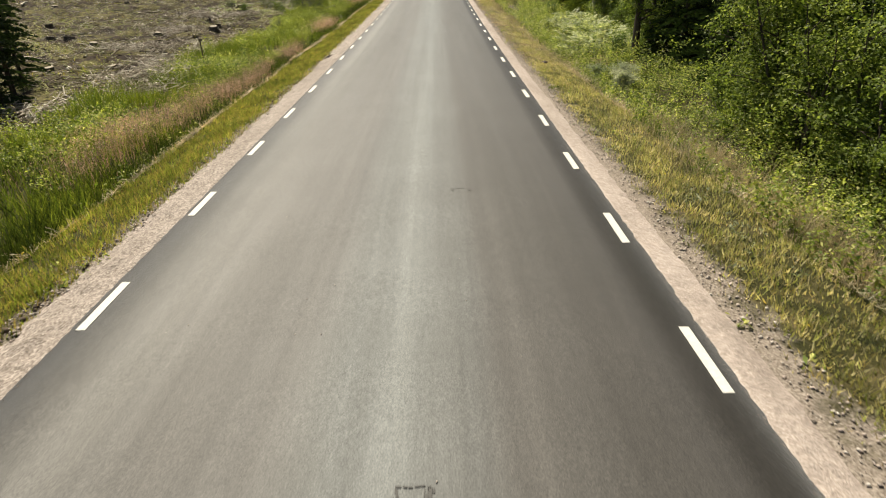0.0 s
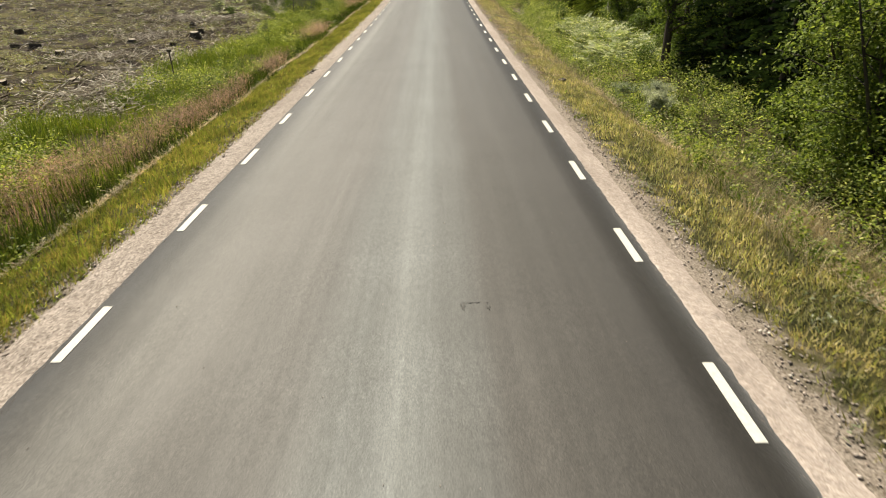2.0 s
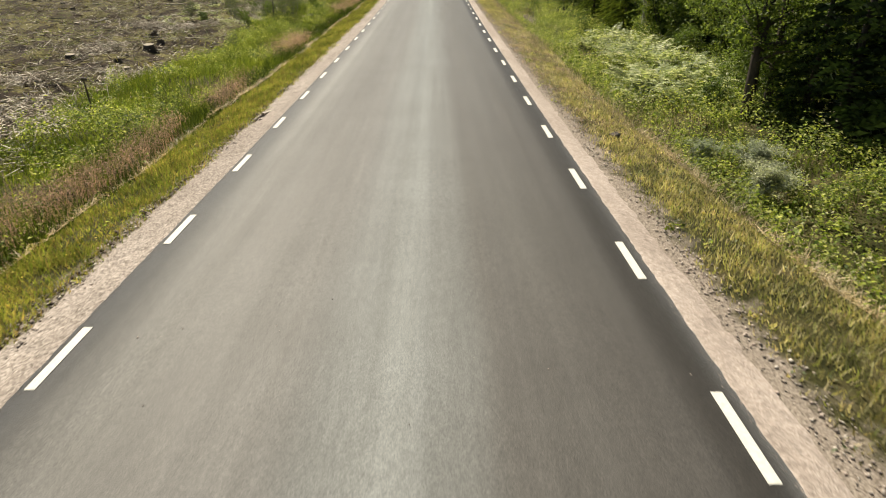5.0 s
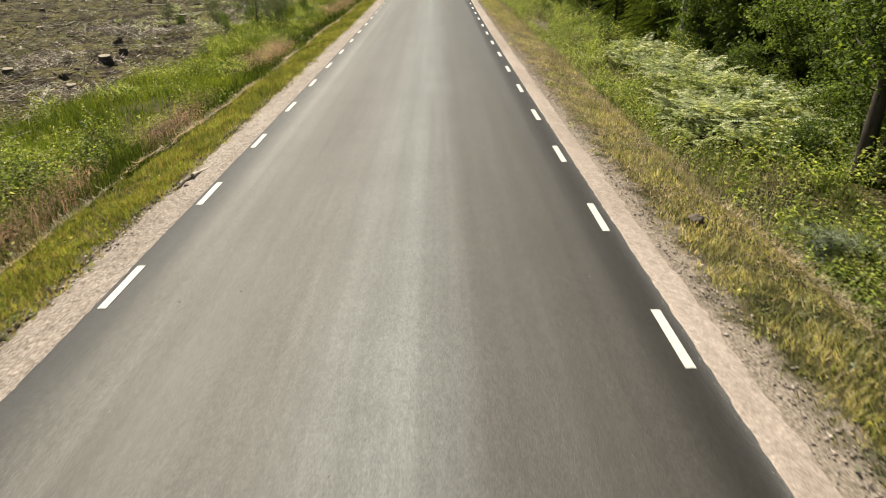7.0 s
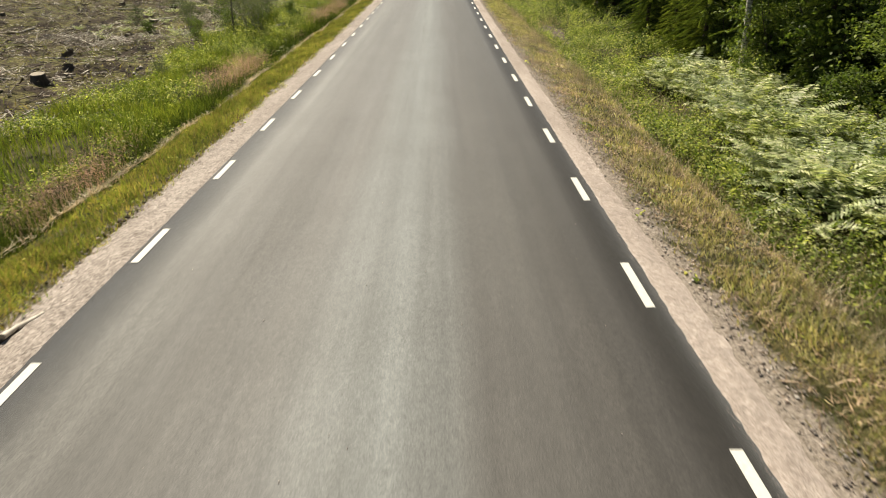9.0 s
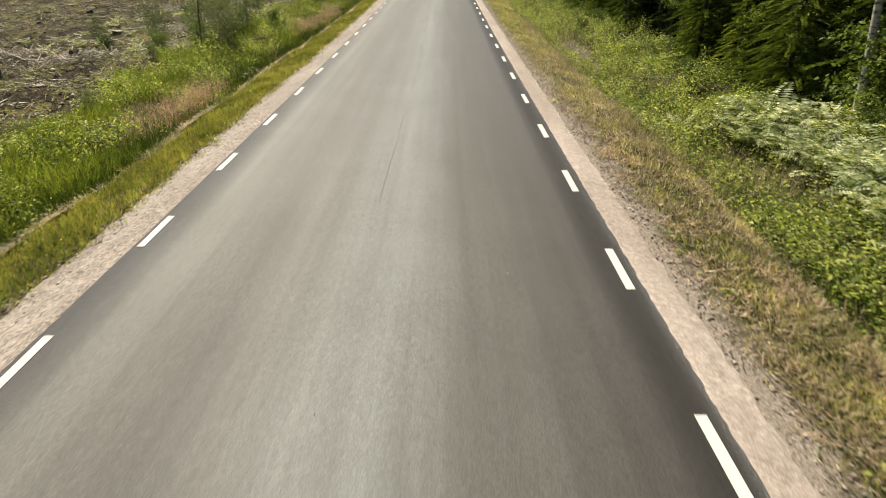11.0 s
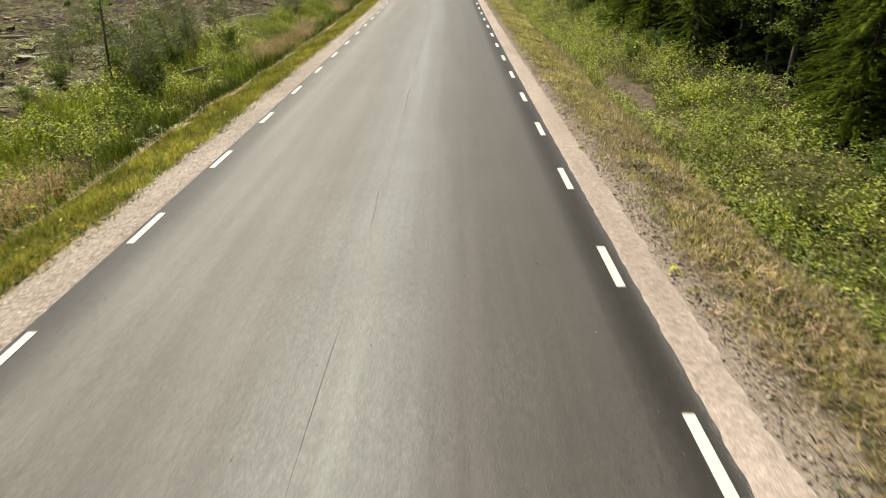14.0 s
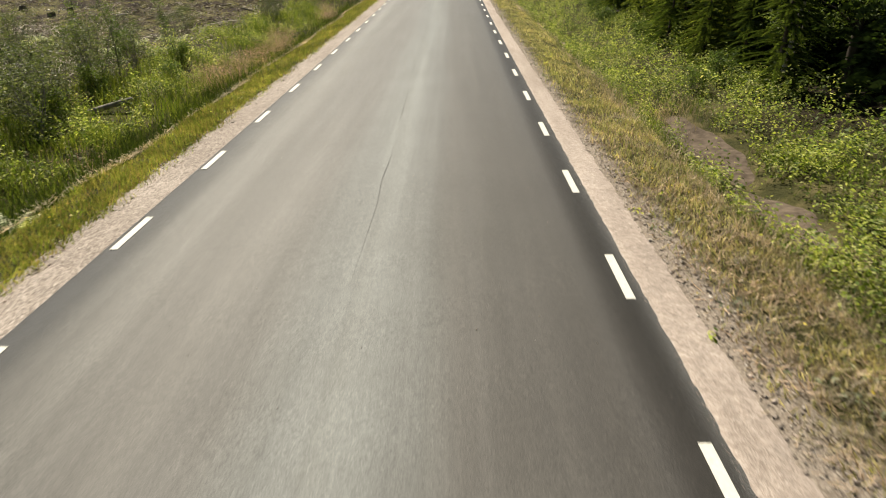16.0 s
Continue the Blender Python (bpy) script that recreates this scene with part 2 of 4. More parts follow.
NEEDLE = leaf_mat("spruce_needles", (0.022, 0.042, 0.014), (0.035, 0.062, 0.018), (0.05, 0.08, 0.02), through_light=0.15)
YOUNGNEEDLE = leaf_mat("young_spruce_needles", (0.075, 0.115, 0.022), (0.12, 0.17, 0.03), (0.18, 0.215, 0.045), through_light=0.35)
BARK = bark_mat("dark_bark", (0.035, 0.028, 0.022), (0.10, 0.085, 0.07))
GREYBARK = bark_mat("grey_bark", (0.09, 0.083, 0.075), (0.26, 0.24, 0.215), 5)
SLIMBARK = bark_mat("slim_trunk_bark", (0.05, 0.046, 0.04), (0.17, 0.16, 0.14), 4)
BIRCH = birch_mat()
CUT = plain_mat("cut_wood", (0.20, 0.165, 0.125), (0.36, 0.31, 0.24), 9)
DEAD = dead_wood_mat("dead_branches", (0.05, 0.036, 0.027), (0.16, 0.125, 0.095), (0.4, 0.35, 0.29), (0.7, 0.65, 0.57))
BLEACHED = dead_wood_mat("bleached_wood", (0.22, 0.18, 0.145), (0.5, 0.45, 0.38), (0.72, 0.67, 0.59))
SOIL = plain_mat("bare_soil", (0.045, 0.033, 0.024), (0.13, 0.1, 0.076), 6, 0.95)
POSTWOOD = plain_mat("old_post", (0.05, 0.045, 0.035), (0.11, 0.10, 0.08), 12)


# ---- helpers for meshes ----
def mesh_of(name, verts, faces, mat, smooth=False):
    """A mesh from an array of corners and an array of faces with equal corner counts."""
    v, f = np.asarray(verts, np.float32).reshape(-1, 3), np.asarray(faces, np.int32)
    me = bpy.data.meshes.new(name)
    me.vertices.add(len(v))
    me.vertices.foreach_set("co", v.ravel())
    me.loops.add(f.size)
    me.loops.foreach_set("vertex_index", f.ravel())
    me.polygons.add(len(f))
    me.polygons.foreach_set("loop_start", np.arange(0, f.size, f.shape[1], dtype=np.int32))
    me.update(calc_edges=True)
    me.validate()
    if smooth:
        me.polygons.foreach_set("use_smooth", np.ones(len(f), bool))
    me.materials.append(mat)
    return me


def part(name, me, parent, label=""):
    ob = new(name, me)
    ob.parent = parent
    return tagged(ob, label)


def thing(name, label, category, group=""):
    return tagged(new(name), label, category, group)


def stuff(name, me, label, category):
    return tagged(new(name, me), label, category, kind="stuff")


def vnoise(x, y, size, seed):
    """Smooth value noise, 0 to 1."""
    tab = np.random.default_rng(seed).random((64, 64))
    u, v = np.asarray(x) / size, np.asarray(y) / size
    i, j = np.floor(u).astype(int), np.floor(v).astype(int)
    a, b = u - i, v - j
    a, b = a * a * (3 - 2 * a), b * b * (3 - 2 * b)
    t = lambda p, q: tab[p % 64, q % 64]
    return (t(i, j) * (1 - a) + t(i + 1, j) * a) * (1 - b) + (t(i, j + 1) * (1 - a) + t(i + 1, j + 1) * a) * b


def base(y):
    """The road's long hollow."""
    y = np.asarray(y, float)
    c = np.clip(y, -5, 95)
    return 2.33e-4 * (c - 25) ** 2 + 2 * 2.33e-4 * (c - 25) * (y - c) * np.exp(-np.abs(y - c) / 60)


PX = [-2000, -60, -30, -20, -13, -10, -8, -7.1, -6.4, -6.08, -4.6, -4.2, -3.6, 2.4, 3.0, 3.3, 4.7, 5.3, 6.2, 7.2, 9, 13, 30, 2000]
PZ = [0.0, -0.7, -1.1, -1.25, -1.2, -1.15, -1.3, -1.4, -1.1, -0.48, -0.12, -0.09, -0.14, -0.14, -0.09, -0.11, -0.36, -0.75, -0.95, -0.75, -0.5, -0.3, 0.0, 0.5]


def ground_z(x, y):
    x, y = np.asarray(x, float), np.asarray(y, float)
    xx = x + (vnoise(y, 0 * y, 3.1, 5) - 0.5) * 0.25 * (np.abs(x + 0.6) > 4.3)
    z = np.interp(xx, PX, PZ)
    fill = np.exp(-((y - 99) / 4.5) ** 4) * (np.abs(x) < 40)
    z = z * (1 - fill) + np.minimum(z, -0.12).clip(-0.2, 0) * fill
    z = z + (0.25 * np.clip((y - 50) / 20, 0, 1)) * np.clip((-x - 8) / 5, 0, 1) * (np.abs(x) < 60)
    rough = np.clip((np.abs(x + 0.6) - 4.6) / 2.5, 0, 1)
    z = z + rough * ((vnoise(x, y, 2.3, 1) - 0.5) * (0.26 + 0.3 * (x < -12.5)) + (vnoise(x, y, 0.9, 2) - 0.5) * (0.12 + 0.16 * (x < -12.5)) + (vnoise(x, y, 9, 3) - 0.5) * 0.4 * np.clip((np.abs(x) - 9) / 6, 0, 1))
    return z + base(y)


def scatter(n, x0, x1, y0, y1, keep=None):
    """n places, thinned out far down the road and by keep(x, y)."""
    x, y = rng.uniform(x0, x1, n), rng.uniform(y0, y1, n)
    dense = np.interp(y, [0, 56, 66, 85, 112], [1, 1, 0.6, 0.38, 0.3])
    if keep is not None:
        dense = dense * keep(x, y)
    m = rng.random(n) < dense
    return x[m], y[m]


def on_ground(x, y, lift=0.0):
    return np.stack([x, y, ground_z(x, y) + lift], 1)


def blade_mesh(name, p, height, width, mat, lean=0.35, tip=0.25, bent=True):
    """Grass: two bent quads a blade, or one for short grass."""
    n = len(p)
    a = rng.uniform(0, 2 * np.pi, n)
    side = np.stack([np.cos(a), np.sin(a), 0 * a], 1) * (np.asarray(width) * rng.uniform(0.6, 1.4, n))[:, None] / 2
    b = rng.uniform(0, 2 * np.pi, n)
    away = np.stack([np.cos(b), np.sin(b), 0 * b], 1) * (rng.uniform(0.2, 1.0, n) * lean)[:, None]
    h = (np.asarray(height) * rng.uniform(0.55, 1.25, n))[:, None]
    up = np.array([[0, 0, 1.0]])
    mid, top = p + h * 0.55 * up + away * h * 0.35, p + h * up * (1 - 0.15 * lean) + away * h
    if not bent:
        v = np.stack([p - side, p + side, top + side * tip, top - side * tip], 1)
        return mesh_of(name, v, np.arange(n * 4).reshape(-1, 4), mat)
    v = np.stack([p - side, p + side, mid + side * 0.85, mid - side * 0.85, top + side * tip, top - side * tip], 1)
    f = np.arange(n)[:, None, None] * 6 + np.array([[[0, 1, 2, 3], [3, 2, 4, 5]]])
    return mesh_of(name, v, f.reshape(-1, 4), mat)


def leaf_quads(p, length, width, flat=0.5, seed=None):
    """Leaf-shaped quads at p; flat: 1 lie level, 0 any way."""
    g = rng if seed is None else np.random.default_rng(seed)
    n = len(p)
    d = g.normal(size=(n, 3))
    d[:, 2] *= 1 - flat
    d /= np.linalg.norm(d, axis=1)[:, None]
    q = g.normal(size=(n, 3)) * (1 - flat * 0.6) + np.array([0, 0, 1.6 * flat])
    s = np.cross(d, q)
    s /= np.linalg.norm(s, axis=1)[:, None] + 1e-9
    l = (np.asarray(length) * g.uniform(0.6, 1.3, n))[:, None]
    w = l * width * 0.5
    droop = np.array([[0, 0, -0.25]]) * l
    return np.stack([p, p + d * l * 0.5 + s * w, p + d * l + droop, p + d * l * 0.5 - s * w], 1)


def quads(name, v, mat):
    return mesh_of(name, v, np.arange(len(v) * 4).reshape(-1, 4), mat)


def tube(points, radii, sides=7, seed=0, wobble=0.08):
    """Corners and quads of a tapered, slightly uneven limb."""
    g = np.random.default_rng(seed)
    pts = np.asarray(points, float)
    r = np.asarray(radii, float)
    d = np.gradient(pts, axis=0)
    d /= np.linalg.norm(d, axis=1)[:, None] + 1e-9
    ref = np.where(np.abs(d[:, 2:3]) > 0.9, np.array([[1.0, 0, 0]]), np.array([[0, 0, 1.0]]))
    u = np.cross(d, ref)
    u /= np.linalg.norm(u, axis=1)[:, None]
    w = np.cross(d, u)
    a = np.linspace(0, 2 * np.pi, sides, endpoint=False)
    rr = r[:, None] * (1 + wobble * g.normal(size=(len(r), sides)))
    v = pts[:, None] + rr[..., None] * (np.cos(a)[None, :, None] * u[:, None] + np.sin(a)[None, :, None] * w[:, None])
    f = []
    for i in range(len(pts) - 1):
        for j in range(sides):
            k = (j + 1) % sides
            f.append((i * sides + j, i * sides + k, (i + 1) * sides + k, (i + 1) * sides + j))
    return v.reshape(-1, 3), np.array(f)


def join(pieces):
    vs, fs, o = [], [], 0
    for v, f in pieces:
        vs.append(v)
        fs.append(f + o)
        o += len(v)
    return np.concatenate(vs), np.concatenate(fs)


def sticks(name, p, length, radius, mat, tilt=0.12):
    """Broken twigs and branches that lie about: three-sided, bent once."""
    n = len(p)
    a, e = rng.uniform(0, 2 * np.pi, n), rng.normal(0, tilt, n)
    d = np.stack([np.cos(a) * np.cos(e), np.sin(a) * np.cos(e), np.sin(e)], 1)
    s = np.stack([-np.sin(a), np.cos(a), 0 * a], 1)
    t = np.cross(d, s)
    l = np.asarray(length)[:, None]
    r = np.asarray(radius)[:, None]
    bend = s * l * rng.normal(0, 0.08, n)[:, None]
    rings = []
    for c, k in ((p - d * l / 2, 1.0), (p + d * l / 2 + bend, 0.5)):
        rings += [c + k * r * (math.cos(q) * s + math.sin(q) * t) for q in (0.3, 2.4, 4.5)]
    v = np.stack(rings, 1)
    one = []
    for j in range(3):
        k = (j + 1) % 3
        one.append((j, k, 3 + k, 3 + j))
    f = np.arange(n)[:, None, None] * 6 + np.array([one])
    return mesh_of(name, v, f.reshape(-1, 4), mat)


def stones_mesh(name, p, size, mat):
    n = len(p)
    o = np.array([(1, 0, 0), (0, 1, 0), (-1, 0, 0), (0, -1, 0), (0, 0, 0.8), (0, 0, -0.6)], float)
    v = o[None] * rng.uniform(0.55, 1.2, (n, 6, 3)) + rng.normal(0, 0.12, (n, 6, 3))
    a = rng.uniform(0, 6.28, n)
    c, s = np.cos(a)[:, None], np.sin(a)[:, None]
    v = np.stack([v[..., 0] * c - v[..., 1] * s, v[..., 0] * s + v[..., 1] * c, v[..., 2]], 2) * np.asarray(size)[:, None, None] + p[:, None]
    f8 = np.array([(0, 1, 4), (1, 2, 4), (2, 3, 4), (3, 0, 4), (1, 0, 5), (2, 1, 5), (3, 2, 5), (0, 3, 5)])
    f = np.arange(n)[:, None, None] * 6 + f8[None]
    return mesh_of(name, v, f.reshape(-1, 3), mat)


# ---- ground, road and shoulders ----
def grid_mesh(name, xs, ys, zf, mat, smooth=True):
    X, Y = np.meshgrid(xs, ys)
    v = np.stack([X, Y, zf(X, Y)], 2).reshape(-1, 3)
    nx, ny = len(xs), len(ys)
    i = (np.arange(ny - 1)[:, None] * nx + np.arange(nx - 1)[None]).ravel()
    return mesh_of(name, v, np.stack([i, i + 1, i + nx + 1, i + nx], 1), mat, smooth)


gx = np.concatenate([[-2000, -900, -400, -200, -120, -80], np.arange(-60, -26, 1.0), np.arange(-26, -9, 0.4), np.arange(-9, -4, 0.25), [-3.9, -2, 0.5, 2.6], np.arange(3, 9, 0.25), np.arange(9, 24, 0.6), np.arange(24, 60, 2), [70, 100, 160, 300, 700, 2000]])
gy = np.concatenate([[-900, -300, -100, -50, -30], np.arange(-20, 0, 2), np.arange(0, 80, 0.4), np.arange(80, 130, 1), np.arange(130, 200, 6), [220, 300, 500, 1000, 3000]])
tagged(new("ground", grid_mesh("ground", gx, gy, ground_z, GROUND)), "rough verges, ditches, cleared forest soil and forest floor darkened for tree shade beside the road", "ground", kind="structure")


def road_z(x, y):
    return base(y) + 0.02 - 0.0022 * (np.asarray(x) + 0.65) ** 2


ry = np.concatenate([[-150, -80, -40], np.arange(-20, 130, 1.0), np.arange(130, 320, 10)])


def road_mesh():
    xs = np.array([-3.79, -3.78, -3, -2, -1, 0, 1, 2, 2.54, 2.55])
    me = grid_mesh("road", xs, ry, lambda X, Y: road_z(X, Y) - 0.2 * ((X < -3.785) | (X > 2.545)), ASPHALT)
    return me


road = tagged(new("road", road_mesh()), "worn grey asphalt country road with streaked wheel tracks", "road", kind="structure")


def shoulder(name, inner, outer, seed):
    """A gravel strip that laps over the asphalt's edge, ragged on both sides."""
    sy = np.concatenate([np.arange(-30, 0, 1.0), np.arange(0, 70, 0.045), np.arange(70, 130, 0.4)])
    us = np.array([0, 0.06, 0.13, 0.22, 0.31, 0.4, 0.5, 0.6, 0.7, 0.8, 0.9, 1.0])
    U, Y = np.meshgrid(us, sy)
    side = 1 if outer(0.0) > inner else -1
    i = inner + side * ((vnoise(Y, 0 * Y, 0.1, seed) - 0.5) * 0.028)
    o = outer(Y) + (vnoise(Y, 0 * Y, 0.15, seed + 2) - 0.5) * 0.05
    X = i + (o - i) * U
    Z = road_z(inner, Y) - 0.004 * (U == 0) + 0.006 * (U > 0) * (1 - U) + U ** 1.5 * (ground_z(o, Y) + 0.008 - road_z(inner, Y)) + ((vnoise(X, Y, 0.13, seed + 3) - 0.5) * (0.035 if side < 0 else 0.014) + (vnoise(X, Y * 0.12, 0.11, seed + 4) - 0.5) * (0.075 if side < 0 else 0.012) * np.sin(np.pi * U)) * (U > 0.1)
    v = np.stack([X, Y, Z], 2).reshape(-1, 3)
    n = len(us)
    k = (np.arange(len(sy) - 1)[:, None] * n + np.arange(n - 1)[None]).ravel()
    f = np.stack([k, k + 1, k + n + 1, k + n], 1)
    if side < 0:
        f = f[:, ::-1]
    return tagged(new(name, mesh_of(name, v, f, PINK if side > 0 else TAN, True)), "pale pinkish gravel shoulder along the asphalt" if side > 0 else "rutted tan and pinkish gravel shoulder along the asphalt", "gravel shoulder", kind="structure")


shoulder("gravel_shoulder_right", 2.52, lambda y: 2.94 + 0.08 * np.clip((np.asarray(y) - 30) / 20, 0, 1), 11)
shoulder("gravel_shoulder_left", -3.76, lambda y: -4.42 - 0.22 * np.clip((np.asarray(y) - 20) / 25, 0, 1), 21)


def dash_mesh():
    bm = bmesh.new()
    bmesh.ops.create_cube(bm, size=1.0, matrix=Matrix.Diagonal((0.1, 1.0, 0.006, 1)))
    bmesh.ops.bevel(bm, geom=[e for e in bm.edges if abs(e.verts[0].co.z + e.verts[1].co.z) > 0.004 and e.verts[0].co.z > 0], offset=0.002, segments=1, affect="EDGES")
    me = bpy.data.meshes.new("edge_line_dash")
    bm.to_mesh(me)
    bm.free()
    me.materials.append(PAINT)
    return me


DASH = dash_mesh()
for x, y0 in ((2.367, 10.705), (-3.667, 11.918)):
    for k in range(-4, 32):
        ob = part("edge_line_dash", DASH, road)
        y = y0 + 3 * k + (0.055 if x > 0 and k == -1 else 0.0)
        ob.matrix_basis = pose(x + rng.normal(0, 0.004), y, float(road_z(x, y)) + 0.0045, math.degrees(math.atan(2 * 2.33e-4 * (y - 25))), 0, rng.normal(0, 0.15))

# seam along the middle, from part way on
sy = np.arange(34, 120, 0.35)
sx = -0.62 + (vnoise(sy, 0 * sy, 1.1, 31) - 0.5) * 0.05 + (vnoise(sy, 0 * sy, 9, 32) - 0.5) * 0.16
sw = 0.0003 + 0.018 * np.clip(vnoise(sy, 0 * sy, 1.3, 33) - 0.42, 0, 1) * np.clip((sy - 34) / 22, 0.25, 1)
v = np.stack([np.stack([sx - sw, sy, road_z(sx, sy) + 0.004], 1), np.stack([sx + sw, sy, road_z(sx, sy) + 0.004], 1)], 1)
k = np.arange(len(sy) - 1) * 2
part("paving_seam", mesh_of("paving_seam", v, np.stack([k, k + 1, k + 3, k + 2], 1), SEAM), road, "thin dark paving seam")


def smear(x, y, w, l, seed):
    """A rubber smear: two short streaked legs joined by a thin broken bar."""
    g = np.random.default_rng(seed)
    vs = []
    for i in range(40):
        if i < 28:
            cx, cy = x + (w / 2 if i % 3 else -w / 2) + g.normal(0, 0.014), y + g.uniform(-0.35, 0.3) * l
            a, b = g.uniform(0.003, 0.007), g.uniform(0.02, 0.045)
        else:
            cx, cy = x + (g.random() - 0.5) * w, y + 0.4 * l + g.normal(0, 0.006)
            a, b = g.uniform(0.008, 0.02), g.uniform(0.004, 0.008)
        vs.append([(cx - a, cy - b, 0), (cx + a, cy - b * 0.7, 0), (cx + a * 0.8, cy + b, 0), (cx - a * 0.7, cy + b * 0.8, 0)])
    v = np.array(vs)
    v[..., 2] = road_z(v[..., 0], v[..., 1]) + 0.004 + np.arange(40)[:, None] * 0.0001
    part("rubber_smear", quads("rubber_smear", v, TAR), road, "dark rubber smear")


smear(0.33, 12.25, 0.26, 0.16, 1)
smear(-0.23, 6.27, 0.22, 0.16, 2)

# loose stones along both shoulders, and a few on the asphalt
def stones(n, x0, x1, y0, y1, small, large, keep=None):
    x, y = scatter(n, x0, x1, y0, y1, keep)
    return on_ground(x, y, 0.012), rng.uniform(small, large, len(x)) * rng.uniform(0.6, 1.3, len(x))


sets = [stones(4500, 2.58, 3.05, 3, 60, 0.005, 0.012), stones(4500, -4.4, -3.82, 3, 60, 0.005, 0.013), stones(15000, 2.95, 3.55, 3, 100, 0.008, 0.026, lambda x, y: np.exp(-((x - 3.2) / 0.22) ** 2)),
        stones(24000, -4.75, -4.05, 3, 100, 0.008, 0.03, lambda x, y: 0.3 + 0.7 * vnoise(x, y, 1.5, 41)),
        stones(7000, 3.2, 4.8, 30, 62, 0.007, 0.022, lambda x, y: np.clip((y - 32) / 8, 0, 1) * np.clip((56 - y) / 6, 0, 1) * np.clip((4.9 - x) / 1.5, 0, 1) * np.clip(vnoise(x, y, 0.9, 42) * 1.8 - 0.3, 0, 1))]
stuff("loose_gravel", stones_mesh("loose_gravel", np.concatenate([s[0] for s in sets]), np.concatenate([s[1] for s in sets]), STONE), "loose grey and pinkish stones along the road edges", "gravel")
x = np.concatenate([2.53 - np.abs(rng.normal(0, 0.03, 3500)), -3.77 + np.abs(rng.normal(0, 0.03, 3000))])
y = rng.uniform(4, 70, 6500)
stuff("edge_grit", stones_mesh("edge_grit", np.stack([x, y, road_z(x, y) + 0.003], 1), rng.uniform(0.003, 0.008, 6500), STONE), "fine gravel strewn over the asphalt edges", "grit")
x, y = rng.uniform(-3.5, 2.3, 260), rng.uniform(4, 70, 260)
stuff("road_grit", stones_mesh("road_grit", np.stack([x, y, road_z(x, y) + 0.004], 1), rng.uniform(0.004, 0.011, 260), STONE), "small pale grit scattered on the asphalt", "grit")


n = 1500
y = rng.uniform(4, 75, n)
x = -4.46 - 0.2 * np.clip((y - 20) / 25, 0, 1) - np.abs(rng.normal(0, 0.07, n)) - 0.12 * (vnoise(y, 0 * y, 0.8, 43) - 0.3)
stuff("turf_clods", stones_mesh("turf_clods", on_ground(x, y, 0.015), rng.lognormal(-3.9, 0.5, n) * (0.4 + vnoise(y, 0 * y, 1.7, 44)), SOIL), "dark clods of soil along the crumbling turf edge", "soil")


def stone_thing(x, y, size, label, mat=STONE):
    root = thing("stone", label, "stone", "roadside stones")
    bm = bmesh.new()
    bmesh.ops.create_icosphere(bm, subdivisions=3, radius=size)
    for v in bm.verts:
        v.co *= 1 + 0.35 * noise.noise(v.co * (1.4 / size) + Vector((x, y, 0)))
        v.co.z *= 0.65
    me = bpy.data.meshes.new("rock")
    bm.to_mesh(me)
    bm.free()
    me.materials.append(mat)
    part("rock", me, root)
    root.matrix_basis = pose(x, y, float(ground_z(x, y)) + size * 0.25)


stone_thing(3.9, 25.95, 0.13, "grey brown stone lying in the verge grass", plain_mat("fieldstone", (0.05, 0.042, 0.036), (0.15, 0.128, 0.11), 14, 0.9))
for i in range(4):
    stone_thing(-4.42 + rng.normal(0, 0.06), 27.3 + i * 0.17 + rng.normal(0, 0.05), rng.uniform(0.03, 0.05), "dark broken stone on the crumbling shoulder edge", bpy.data.materials["fieldstone"])
stone_thing(2.95, 7.0, 0.02, "small dark stone on the gravel shoulder", bpy.data.materials["fieldstone"])

# bare soil where the ditch bank has slid
BARE = ((6.3, 57.4, 0.7, 2.6), (6.1, 53.4, 0.6, 1.8))


def covered(x, y):
    """0 on the bare patches, 1 elsewhere."""
    k = np.ones_like(x)
    for cx, cy, a, b in BARE:
        k = k * np.clip(((x - cx) / a) ** 2 + ((y - cy) / b) ** 2 - 0.7, 0.0, 1)
    return k


def soil_patch(x0, y0, rx, ry_, seed):
    xs, ys = np.linspace(-1, 1, 15), np.linspace(-1, 1, 25)
    X, Y = np.meshgrid(xs, ys)
    r = np.sqrt(X ** 2 + Y ** 2) / (0.7 + 0.4 * vnoise(X * 3 + 9, Y * 3 + seed, 1, seed))
    gx_, gy_ = x0 + X * rx, y0 + Y * ry_
    Z = ground_z(gx_, gy_) + 0.03 - 0.12 * np.clip(r - 0.7, 0, 1)
    v = np.stack([gx_, gy_, Z], 2).reshape(-1, 3)
    i = (np.arange(24)[:, None] * 15 + np.arange(14)[None]).ravel()
    tagged(new("bare_soil_patch", mesh_of("bare_soil_patch", v, np.stack([i, i + 1, i + 16, i + 15], 1), SOIL, True)), "bare brown soil on the ditch bank", "soil patch", kind="structure")


for i, q in enumerate(BARE):
    soil_patch(*q, 3 + i)

# entrances of gravel far down the road
def entrance(name, x0, x1, y0, y1):
    xs, ys = np.linspace(x0, x1, 24), np.linspace(y0, y1, 10)
    tagged(new(name, grid_mesh(name, xs, ys, lambda X, Y: ground_z(X, Y) + 0.06, PINK)), "pale gravel field entrance joining the road", "gravel track", kind="structure")


entrance("gravel_entrance_right", 2.7, 16, 96.5, 100.5)
entrance("gravel_entrance_left", -16, -3.9, 98, 102)


